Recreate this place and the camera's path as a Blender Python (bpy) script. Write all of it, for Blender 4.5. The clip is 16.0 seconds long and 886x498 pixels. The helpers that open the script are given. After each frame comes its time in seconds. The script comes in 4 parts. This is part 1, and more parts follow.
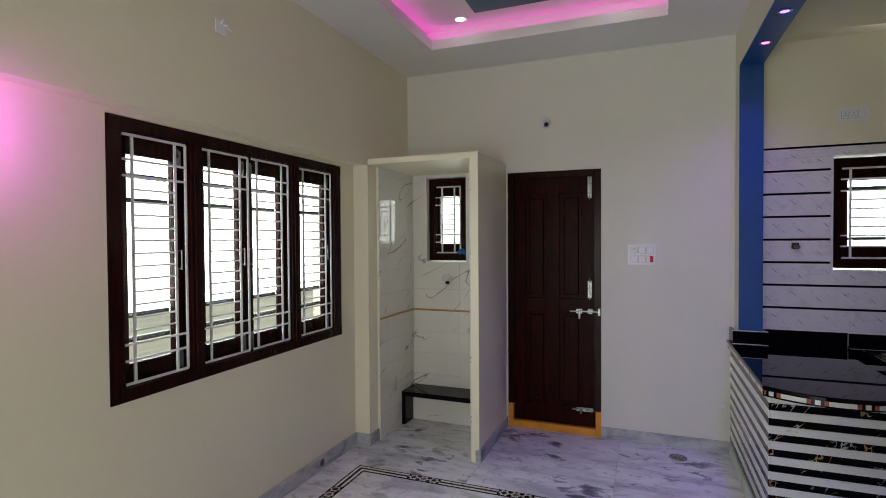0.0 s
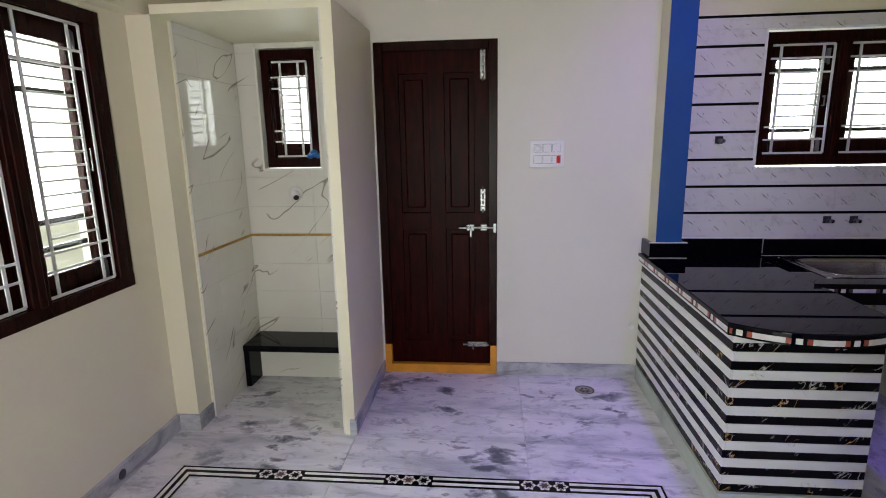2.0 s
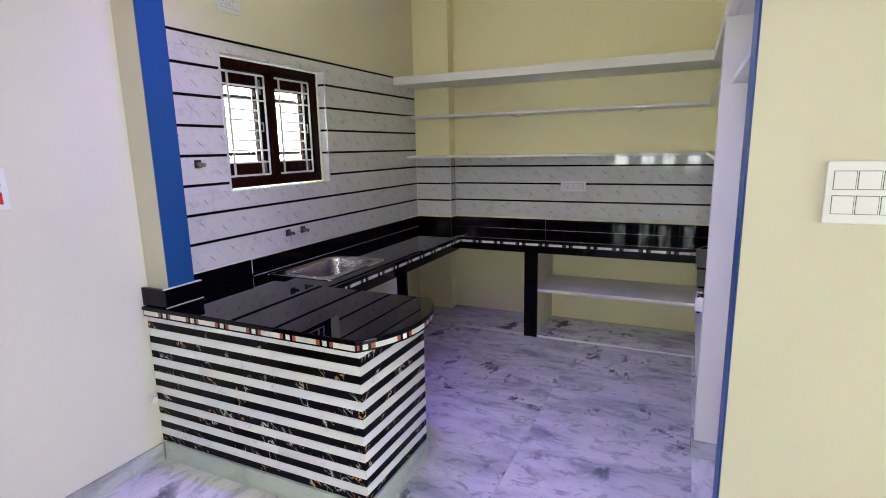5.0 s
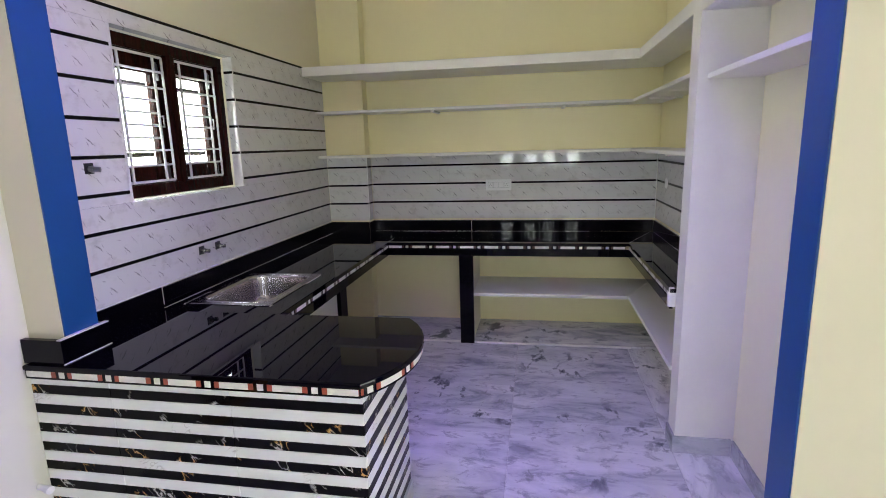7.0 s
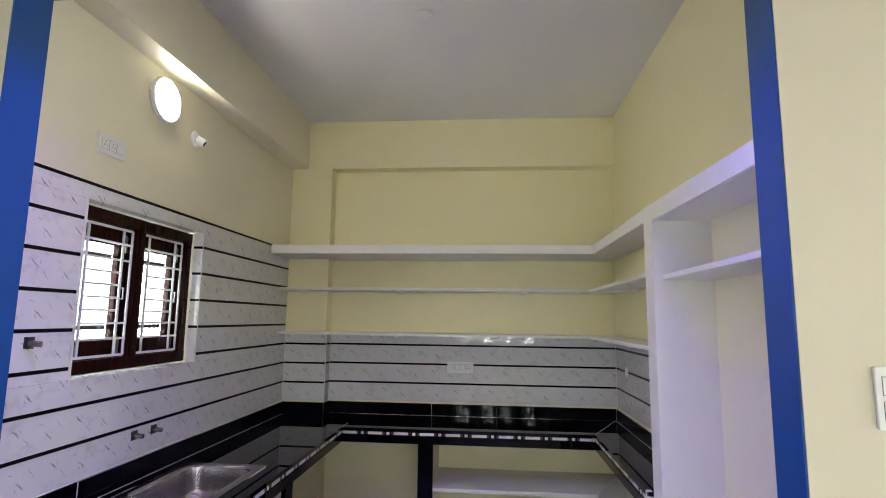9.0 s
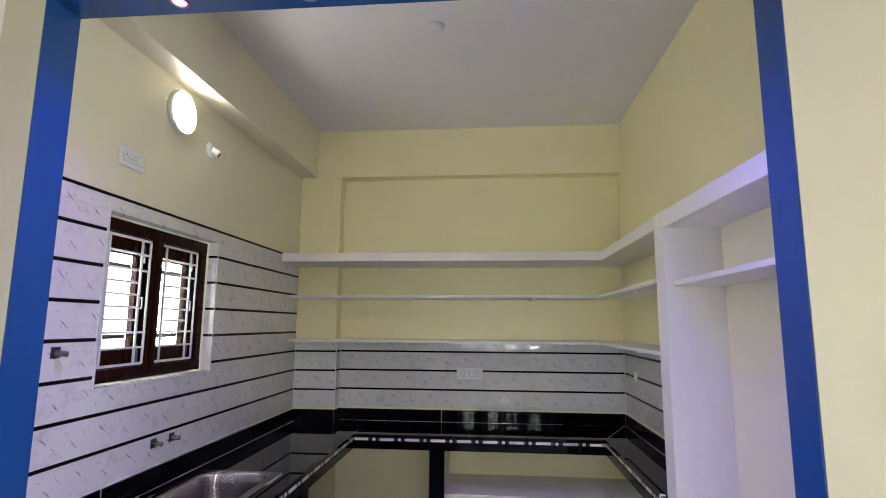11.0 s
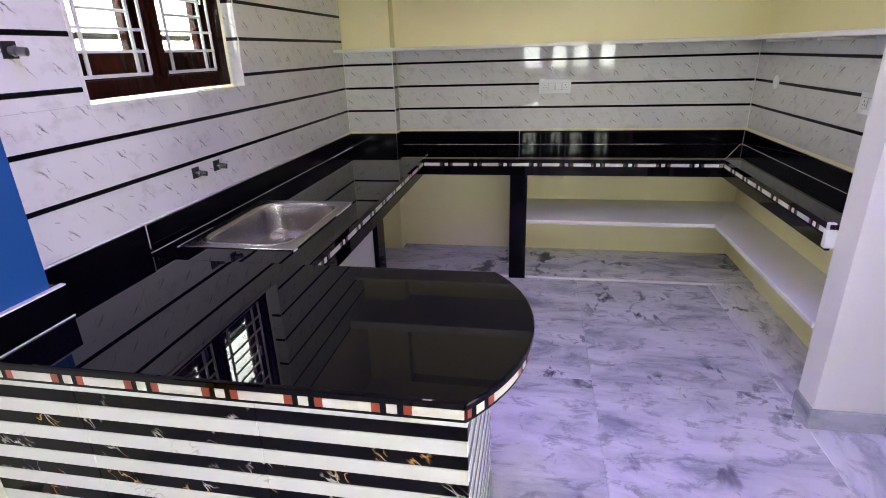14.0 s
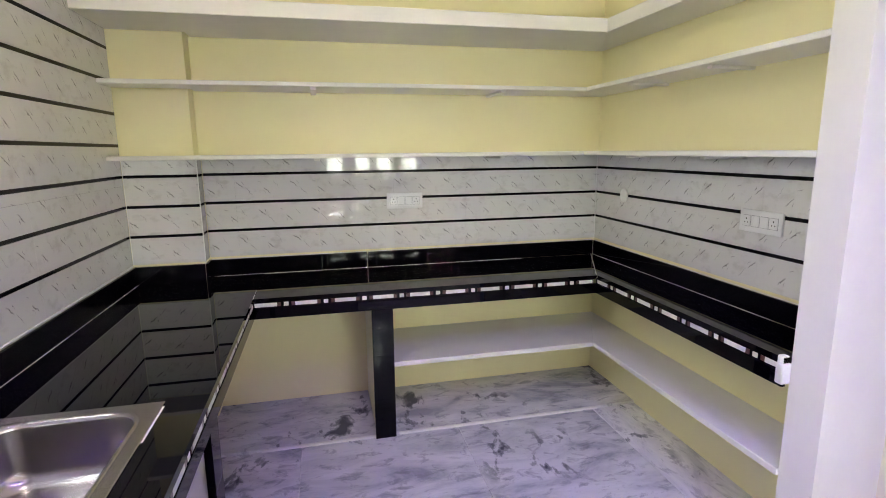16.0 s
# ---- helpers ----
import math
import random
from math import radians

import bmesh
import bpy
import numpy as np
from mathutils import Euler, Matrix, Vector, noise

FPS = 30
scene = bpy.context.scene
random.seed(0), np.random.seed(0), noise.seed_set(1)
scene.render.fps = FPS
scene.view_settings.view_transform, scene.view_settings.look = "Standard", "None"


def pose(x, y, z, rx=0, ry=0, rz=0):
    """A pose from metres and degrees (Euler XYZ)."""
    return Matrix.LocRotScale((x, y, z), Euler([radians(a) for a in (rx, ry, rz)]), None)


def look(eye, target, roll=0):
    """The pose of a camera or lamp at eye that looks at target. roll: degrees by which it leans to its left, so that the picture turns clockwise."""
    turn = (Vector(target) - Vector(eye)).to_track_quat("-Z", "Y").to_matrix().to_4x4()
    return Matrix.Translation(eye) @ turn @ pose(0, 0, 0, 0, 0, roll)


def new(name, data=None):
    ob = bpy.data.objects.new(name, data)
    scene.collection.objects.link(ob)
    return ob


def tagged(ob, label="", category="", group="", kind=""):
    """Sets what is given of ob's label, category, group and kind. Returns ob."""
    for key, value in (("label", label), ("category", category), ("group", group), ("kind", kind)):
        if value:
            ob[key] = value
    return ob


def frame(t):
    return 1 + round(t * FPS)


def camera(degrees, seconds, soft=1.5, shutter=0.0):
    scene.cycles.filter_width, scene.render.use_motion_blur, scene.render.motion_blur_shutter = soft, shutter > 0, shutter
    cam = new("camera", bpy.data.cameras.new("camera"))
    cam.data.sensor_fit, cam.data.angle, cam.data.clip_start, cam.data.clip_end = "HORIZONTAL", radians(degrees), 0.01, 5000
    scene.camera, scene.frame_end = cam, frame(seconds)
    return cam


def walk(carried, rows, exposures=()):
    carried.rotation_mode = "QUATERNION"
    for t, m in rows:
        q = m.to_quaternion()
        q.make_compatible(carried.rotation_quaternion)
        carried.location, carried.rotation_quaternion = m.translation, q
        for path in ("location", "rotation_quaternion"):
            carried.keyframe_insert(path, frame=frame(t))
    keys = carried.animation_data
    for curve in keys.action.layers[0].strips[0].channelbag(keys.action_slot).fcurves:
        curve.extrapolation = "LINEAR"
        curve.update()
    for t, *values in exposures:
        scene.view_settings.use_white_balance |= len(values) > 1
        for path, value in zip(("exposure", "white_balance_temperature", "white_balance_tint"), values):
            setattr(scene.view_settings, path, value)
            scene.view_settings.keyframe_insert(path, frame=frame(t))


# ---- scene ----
cam = camera(80.82, 16.0, soft=1.0)
ROWS = [
    (0, 0.0209, -0.0003, 1.5818, -1.116, 0.382, 21.372),
    (0.5, -0.0310, 0.0755, 1.5545, -7.381, 0.378, 20.579),
    (1, -0.0770, 0.3564, 1.5394, -9.711, 0.293, 19.662),
    (1.5, -0.1621, 0.6674, 1.5526, -10.583, 0.249, 14.713),
    (2, -0.3462, 0.9930, 1.5439, -11.807, 1.011, 5.260),
    (2.5, -0.4513, 1.2904, 1.5171, -11.936, 1.661, -4.004),
    (3, -0.5360, 1.5497, 1.5400, -12.464, 1.656, -18.638),
    (3.5, -0.7063, 1.7914, 1.5437, -13.406, 2.573, -35.201),
    (4, -0.8338, 1.8979, 1.5421, -13.245, 1.737, -48.871),
    (4.5, -0.9338, 1.8614, 1.5498, -11.912, 1.244, -58.012),
    (5, -1.0344, 1.8435, 1.5714, -10.915, 1.192, -64.910),
    (7.5, -0.8696, 2.5099, 1.5701, -9.115, 1.179, -82.940),
    (8, -0.8663, 2.5019, 1.6078, -2.068, 0.781, -83.578),
    (8.5, -0.8546, 2.5177, 1.6324, 4.749, -0.319, -84.625),
    (9, -0.8686, 2.5200, 1.6288, 7.620, -0.777, -84.988),
    (11.3, -0.9169, 2.5916, 1.6348, 8.257, -0.385, -84.839),
    (11.5, -0.9123, 2.5980, 1.6096, 5.343, -0.083, -84.762),
    (12, -0.8752, 2.6280, 1.5839, -3.523, 0.613, -84.786),
    (12.5, -0.8271, 2.6842, 1.5267, -12.281, 1.309, -84.187),
    (13, -0.7529, 2.7292, 1.4960, -19.023, 1.481, -82.807),
    (13.5, -0.5260, 2.7767, 1.4774, -21.356, 1.938, -80.655),
    (14, -0.2712, 2.8663, 1.4803, -20.850, 1.729, -80.046),
    (14.5, -0.0109, 3.0433, 1.4825, -18.625, 1.885, -83.090),
    (15, 0.1749, 3.1650, 1.4861, -16.464, 2.013, -86.869),
    (15.5, 0.3509, 3.2121, 1.4952, -12.827, 1.699, -91.839),
    (16, 0.4686, 3.2530, 1.5206, -10.710, 0.592, -103.198),
]
# rows: seconds, place, pitch, roll and yaw
walk(cam, [(t, pose(x, y, z, 90 + pitch, roll, yaw)) for t, x, y, z, pitch, roll, yaw in ROWS],
     [(0.0, -1.10, 6450, 12), (1.0, -0.90, 6450, 12), (2.0, -0.57, 6500, 11), (3.0, -0.22, 6500, 11), (3.5, -0.02, 6500, 10), (5.0, 0.10, 6500, 9), (7.5, 0.14, 6500, 12),
      (9.0, 0.05, 6450, 13), (11.5, 0.05, 6400, 14), (12.5, 0.25, 6550, 12), (14.0, 0.54, 6750, 11), (15.0, 0.72, 6950, 13), (16.0, 0.90, 7000, 8)])

# Room: x runs towards the kitchen's back wall, y towards the wall with the doors, z up.
NORTH, WEST, EAST, RIGHT = 4.26, -2.075, 3.62, 1.465
BEAM_X = -1.98          # face of the beam and column on the west wall
BEAM_Z = 2.147           # underside of that beam
COL_X = -1.95           # face of the column beside the niche
ARCH_X0, ARCH_X1 = 0.614, 0.758
HALL_Z, KIT_Z = 3.03, 3.36
TOP = 0.825             # top of the worktops

# ---- world, sun, lights ----
world = bpy.data.worlds.new("world")
scene.world = world
world.use_nodes = True
wn = world.node_tree
sky = wn.nodes.new("ShaderNodeTexSky")
sky.sky_type, sky.sun_disc = "NISHITA", False
sky.sun_elevation, sky.sun_rotation = radians(52), radians(150)
sky.dust_density, sky.air_density = 3.0, 1.2
wn.nodes["Background"].inputs["Strength"].default_value = 0.15
wn.links.new(sky.outputs["Color"], wn.nodes["Background"].inputs["Color"])

sun_data = bpy.data.lights.new("sun", "SUN")
sun_data.energy, sun_data.angle, sun_data.color = 4.0, radians(0.5), (1.0, 0.95, 0.88)
sun = new("sun", sun_data)
sun.matrix_world = look((math.sin(radians(150)) * 10, math.cos(radians(150)) * 10, 12.8), (0, 0, 0))


def area(name, eye, target, w, h, power, color):
    d = bpy.data.lights.new(name, "AREA")
    d.shape, d.size, d.size_y, d.energy, d.color = "RECTANGLE", w, h, power, color
    o = new(name, d)
    o.matrix_world = look(eye, target)
    return o


def spot(name, eye, target, power, color, cone=110, blend=0.8, size=0.03):
    d = bpy.data.lights.new(name, "SPOT")
    d.energy, d.color, d.spot_size, d.spot_blend, d.shadow_soft_size = power, color, radians(cone), blend, size
    o = new(name, d)
    o.matrix_world = look(eye, target)
    return o


DAY = (0.91, 0.98, 0.92)
area("window_light_west", (-2.48, 2.45, 1.80), (0, 2.45, 0.90), 3.4, 1.38, 190, DAY)
area("window_light_kitchen", (1.70, 4.56, 1.80), (1.70, 0, 0.2), 1.5, 1.2, 76, DAY)
area("window_light_niche", (-1.62, 4.56, 1.76), (-1.62, 0, 1.76), 0.9, 1.1, 20, DAY)
# Added fill lamp: no daylight source is known at the hall's south end.
area("added_south_fill", (-0.75, -3.06, 1.15), (-0.4, 3, 1.1), 1.5, 1.9, 115, DAY)
PINK, BLUE = (1.0, 0.12, 0.75), (0.14, 0.10, 1.0)

SPOTS = ((3.67, (0.40, 0.18, 1.0)), (3.20, (0.22, 0.17, 1.0)), (2.73, (0.33, 0.19, 1.0)), (2.26, (0.13, 0.10, 1.0)))
for sy, sc in SPOTS:
    spot("arch_spot", (0.69, sy, 2.742), (0.69, sy, 0), 31 if sy > 2.5 else 48, sc, 136, 1.0, 0.03)
for sy, sc in SPOTS[1:3]:
    spot("arch_spot_beam", (0.69, sy, 2.741), (0.69, sy, 0), 24, (0.36, 0.14, 1.0), 56, 0.9, 0.03)
spot("pink_wall_spot", (-1.90, 0.90, 2.00), (-2.075, 1.05, 1.95), 15, (0.95, 0.12, 1.0), 165, 1.0, 0.03)
spot("wall_lamp_glow", (1.65, 4.20, 2.80), (1.65, 4.20, 4.0), 0.6, (1.0, 0.93, 0.75), 160, 0.5, 0.05)
area("wall_lamp_light", (1.65, 4.215, 2.77), (1.9, 3.215, 2.3), 0.18, 0.18, 5, (1.0, 0.95, 0.84))

# ---- materials ----
MATS = {}


def shader(name, rough=0.5, metal=0.0):
    m = bpy.data.materials.new(name)
    m.use_nodes = True
    nt = m.node_tree
    b = nt.nodes["Principled BSDF"]
    b.inputs["Roughness"].default_value, b.inputs["Metallic"].default_value = rough, metal
    MATS[name] = m
    return m, nt, b


def noise_node(nt, scale, detail=5, rough=0.55, stretch=None, turn=(0, 0, 0), distort=0.0):
    tc = nt.nodes.new("ShaderNodeTexCoord")
    mp = nt.nodes.new("ShaderNodeMapping")
    mp.inputs["Scale"].default_value = stretch or (1, 1, 1)
    mp.inputs["Rotation"].default_value = [radians(a) for a in turn]
    geo = nt.nodes.new("ShaderNodeNewGeometry")
    nt.links.new(geo.outputs["Position"], mp.inputs["Vector"])
    n = nt.nodes.new("ShaderNodeTexNoise")
    n.inputs["Scale"].default_value, n.inputs["Detail"].default_value = scale, detail
    n.inputs["Roughness"].default_value, n.inputs["Distortion"].default_value = rough, distort
    nt.links.new(mp.outputs["Vector"], n.inputs["Vector"])
    return n


def ramp(nt, src, stops):
    r = nt.nodes.new("ShaderNodeValToRGB")
    e = r.color_ramp.elements
    while len(e) < len(stops):
        e.new(0.5)
    for el, (p, c) in zip(e, stops):
        el.position, el.color = p, (*c, 1)
    nt.links.new(src, r.inputs["Fac"])
    return r.outputs["Color"]


def mix(nt, fac, a, b, mode="MIX"):
    m = nt.nodes.new("ShaderNodeMix")
    m.data_type, m.blend_type = "RGBA", mode
    for i, v in ((0, fac), (6, a), (7, b)):
        if isinstance(v, (int, float)):
            m.inputs[i].default_value = v
        elif isinstance(v, tuple):
            m.inputs[i].default_value = (*v, 1)
        else:
            nt.links.new(v, m.inputs[i])
    return m.outputs[2]


def bump(nt, b, src, strength, dist=0.002):
    n = nt.nodes.new("ShaderNodeBump")
    n.inputs["Strength"].default_value, n.inputs["Distance"].default_value = strength, dist
    nt.links.new(src, n.inputs["Height"])
    nt.links.new(n.outputs["Normal"], b.inputs["Normal"])


def plain(name, color, rough=0.5, metal=0.0, vary=0.06, scale=3.0, fine=60.0, relief=0.1, dist=0.001, vary_rough=0.08):
    """A surface with cloudy variation, fine grain and slight relief."""
    m, nt, b = shader(name, rough, metal)
    big, small = noise_node(nt, scale, 4), noise_node(nt, fine, 3)
    lo, hi = tuple(c * (1 - vary) for c in color), tuple(min(1, c * (1 + vary)) for c in color)
    c1 = ramp(nt, big.outputs["Fac"], ((0.3, lo), (0.7, hi)))
    g = ramp(nt, small.outputs["Fac"], ((0.3, (1 - vary,) * 3), (0.7, (1, 1, 1))))
    nt.links.new(mix(nt, 0.5, c1, g, "MULTIPLY"), b.inputs["Base Color"])
    r = nt.nodes.new("ShaderNodeMapRange")
    r.inputs["To Min"].default_value, r.inputs["To Max"].default_value = max(0, rough - vary_rough), rough + vary_rough
    nt.links.new(big.outputs["Fac"], r.inputs["Value"])
    nt.links.new(r.outputs["Result"], b.inputs["Roughness"])
    if relief:
        bump(nt, b, small.outputs["Fac"], relief, dist)
    return m


kitchen_paint = plain("pale yellow wall paint", (0.87, 0.80, 0.49), 0.45, vary=0.02, scale=1.2, fine=25, relief=0.12, dist=0.003)
wall_paint = plain("cream wall paint", (0.80, 0.755, 0.58), 0.45, vary=0.03, scale=1.2, fine=25, relief=0.12, dist=0.003)
hall_paint = plain("off-white wall paint", (0.72, 0.70, 0.62), 0.45, vary=0.03, scale=1.2, fine=25, relief=0.12, dist=0.003)
# The cream paint darkened for the arch wall: weaker light put into its colour.
dimmed_arch_paint = plain("dimmed matt cream wall paint", (0.63, 0.592, 0.455), 0.5, vary=0.03, scale=1.2, fine=25, relief=0.12, dist=0.003)
white_paint = plain("white ceiling paint", (0.80, 0.79, 0.78), 0.6, vary=0.02, scale=1.5, fine=40, relief=0.1)
shelf_paint = plain("white enamel paint", (0.80, 0.78, 0.72), 0.4, vary=0.03, scale=4, fine=60, relief=0.1)
blue_paint = plain("blue enamel paint", (0.008, 0.066, 0.24), 0.35, vary=0.08, scale=2, fine=50, relief=0.12)
teal_paint = plain("teal paint", (0.02, 0.14, 0.16), 0.5, vary=0.05)
orange_paint = plain("yellow ochre wood primer", (0.72, 0.30, 0.02), 0.5, vary=0.15, scale=9)
granite = plain("polished black granite", (0.0015, 0.0012, 0.003), 0.014, vary=0.35, scale=25, fine=400, relief=0.0, vary_rough=0.004)
white_bar = plain("white painted steel", (0.75, 0.75, 0.75), 0.35, vary=0.05)
plastic = plain("white plastic", (0.80, 0.80, 0.80), 0.3, vary=0.02, relief=0.0)
soft_grey = plain("grey plastic seam", (0.30, 0.30, 0.31), 0.4, vary=0.05)
seam_grey = plain("dark grey plastic seam", (0.05, 0.05, 0.055), 0.4, vary=0.05)
dark_plastic = plain("black plastic", (0.02, 0.02, 0.022), 0.3, vary=0.05)
blue_plastic = plain("blue plastic", (0.01, 0.14, 0.45), 0.3, vary=0.05)
granite.node_tree.nodes["Principled BSDF"].inputs["Specular IOR Level"].default_value = 0.19
steel = plain("brushed stainless steel", (0.42, 0.39, 0.42), 0.21, 1.0, vary=0.05, scale=5, fine=30, relief=0.0)
chrome = plain("chrome", (0.30, 0.30, 0.31), 0.28, 1.0, vary=0.05)
putty = plain("white cement", (0.72, 0.71, 0.67), 0.7, vary=0.1, scale=12, relief=0.4)
cement = plain("bright white cement", (0.82, 0.82, 0.80), 0.6, vary=0.08, scale=14, relief=0.3)
gold = plain("gold beading", (0.45, 0.28, 0.07), 0.35, 0.3, vary=0.3, scale=60)
dark_accent = plain("dark brown stone inlay", (0.05, 0.012, 0.010), 0.3, vary=0.2, scale=20)
terra = plain("red stone inlay", (0.32, 0.06, 0.03), 0.3, vary=0.2, scale=20)
pale_inlay = plain("white stone inlay", (0.75, 0.73, 0.68), 0.25, vary=0.08, scale=20)
outdoor = plain("pale concrete yard", (0.66, 0.68, 0.48), 0.9, vary=0.15, scale=0.6)
black_strip = plain("black glazed liner", (0.005, 0.005, 0.006), 0.15, vary=0.2, scale=10, relief=0)


def wood(name, dark, light, rough):
    m, nt, b = shader(name, rough)
    n = noise_node(nt, 7, 6, 0.6, (6, 6, 0.7), distort=0.6)
    f = noise_node(nt, 60, 4, 0.6, (8, 8, 0.6))
    c = ramp(nt, n.outputs["Fac"], ((0.3, dark), (0.72, light)))
    g = ramp(nt, f.outputs["Fac"], ((0.3, (0.7, 0.7, 0.7)), (0.7, (1, 1, 1))))
    nt.links.new(mix(nt, 0.6, c, g, "MULTIPLY"), b.inputs["Base Color"])
    b.inputs["Specular IOR Level"].default_value = 0.05
    bump(nt, b, f.outputs["Fac"], 0.15, 0.001)
    return m


door_wood = wood("dark red varnished wood", (0.007, 0.0006, 0.0004), (0.042, 0.0026, 0.0018), 0.30)
frame_wood = wood("dark brown varnished wood", (0.006, 0.0012, 0.0008), (0.034, 0.0065, 0.0045), 0.22)
frame_wood.node_tree.nodes["Principled BSDF"].inputs["Specular IOR Level"].default_value = 0.09


def marble(name, base, grey, patch, scale, stretch, turn, rough, amount):
    """White marble with cloudy drifts, thin streaks and scattered darker blotches."""
    m, nt, b = shader(name, rough)
    a = noise_node(nt, scale, 8, 0.62, stretch, turn, 0.8)
    p = noise_node(nt, scale * 2.3, 6, 0.62, (1, 1.6, 1), (0, 0, 32), 0.3)
    where = noise_node(nt, scale * 0.8, 2, 0.5, (1, 1, 1), (0, 0, 70))
    s = noise_node(nt, scale * 5, 6, 0.7, tuple(v * 1.6 if v > 1 else v * 0.8 for v in stretch), turn, 0.5)
    info = nt.nodes.new("ShaderNodeObjectInfo")
    for n in (a, p, where, s):
        mp = n.inputs["Vector"].links[0].from_node
        off = nt.nodes.new("ShaderNodeVectorMath")
        off.operation = "ADD"
        sc = nt.nodes.new("ShaderNodeVectorMath")
        sc.operation = "SCALE"
        sc.inputs[0].default_value = (9, 7, 5)
        nt.links.new(info.outputs["Random"], sc.inputs["Scale"])
        nt.links.new(mp.outputs["Vector"], off.inputs[0])
        nt.links.new(sc.outputs["Vector"], off.inputs[1])
        nt.links.new(off.outputs["Vector"], n.inputs["Vector"])
    c = ramp(nt, a.outputs["Fac"], ((0.40, base), (0.54, tuple(0.6 * x + 0.4 * y for x, y in zip(base, grey))), (0.66, grey)))
    pf = ramp(nt, p.outputs["Fac"], ((0.575, (0, 0, 0)), (0.60, (0.55 * amount,) * 3), (0.67, (amount,) * 3)))
    midn = noise_node(nt, scale * 4.0, 5, 0.7, tuple(v * 0.75 if v > 1 else v for v in stretch), turn, 0.6)
    midf = ramp(nt, midn.outputs["Fac"], ((0.535, (0, 0, 0)), (0.60, (0.42 * amount,) * 3), (0.70, (0.7 * amount,) * 3)))
    c = mix(nt, midf, c, tuple(0.62 * v for v in grey))
    wf = ramp(nt, where.outputs["Fac"], ((0.44, (0, 0, 0)), (0.54, (1, 1, 1))))
    c2 = mix(nt, mix(nt, 1.0, pf, wf, "MULTIPLY"), c, patch)
    g = ramp(nt, s.outputs["Fac"], ((0.30, (0.80, 0.81, 0.83)), (0.46, (1, 1, 1))))
    nt.links.new(mix(nt, 0.6, c2, g, "MULTIPLY"), b.inputs["Base Color"])
    bump(nt, b, a.outputs["Fac"], 0.03, 0.002)
    return m


floor_marble = marble("polished white hall marble", (0.79, 0.785, 0.78), (0.47, 0.48, 0.51), (0.11, 0.12, 0.14), 2.0, (1, 2.6, 1), (0, 0, 12), 0.11, 0.95)
kitchen_marble = marble("polished white kitchen marble", (0.69, 0.685, 0.69), (0.34, 0.35, 0.385), (0.09, 0.095, 0.11), 2.0, (2.6, 1, 1), (0, 0, 10), 0.11, 1.0)
skirt_marble = marble("grey white marble", (0.52, 0.53, 0.55), (0.25, 0.26, 0.29), (0.12, 0.12, 0.13), 3, (1, 1, 3), (20, 0, 10), 0.25, 0.4)
plinth_marble = marble("pale green marble", (0.52, 0.57, 0.52), (0.42, 0.47, 0.43), (0.3, 0.3, 0.3), 3, (1, 1, 3), (0, 0, 10), 0.3, 0.3)


def veined(name, base, vein, across, along, slope, rough, width, density, mask_scale, tint=None, detail=3, distort=0.25):
    """Glazed tile with slanting veins; slope: degrees by which they rise along the wall."""
    m, nt, b = shader(name, rough)
    geo = nt.nodes.new("ShaderNodeNewGeometry")
    c, s_ = math.cos(radians(slope)), math.sin(radians(slope))
    comb = nt.nodes.new("ShaderNodeCombineXYZ")
    for i, (vec, k) in enumerate((((c, c, s_), along), ((-s_, -s_, c), across))):
        d = nt.nodes.new("ShaderNodeVectorMath")
        d.operation = "DOT_PRODUCT"
        d.inputs[1].default_value = [v * k for v in vec]
        nt.links.new(geo.outputs["Position"], d.inputs[0])
        nt.links.new(d.outputs["Value"], comb.inputs[i])
    n = nt.nodes.new("ShaderNodeTexNoise")
    n.inputs["Scale"].default_value, n.inputs["Detail"].default_value, n.inputs["Distortion"].default_value = 1.0, detail, distort
    nt.links.new(comb.outputs["Vector"], n.inputs["Vector"])
    v = noise_node(nt, mask_scale, 2, 0.5)
    cloud = noise_node(nt, 3.0, 3, 0.5)
    line = ramp(nt, n.outputs["Fac"], ((0.5 - width, (0, 0, 0)), (0.5, (1, 1, 1)), (0.5 + width, (0, 0, 0))))
    mask = ramp(nt, v.outputs["Fac"], ((density, (0, 0, 0)), (density + 0.06, (1, 1, 1))))
    f = mix(nt, 1.0, line, mask, "MULTIPLY")
    ground = ramp(nt, cloud.outputs["Fac"], ((0.3, tuple(x * 0.93 for x in base)), (0.7, base)))
    col = vein if tint is None else ramp(nt, noise_node(nt, 11, 1).outputs["Fac"], ((0.53, vein), (0.60, tint)))
    nt.links.new(mix(nt, f, ground, col), b.inputs["Base Color"])
    return m




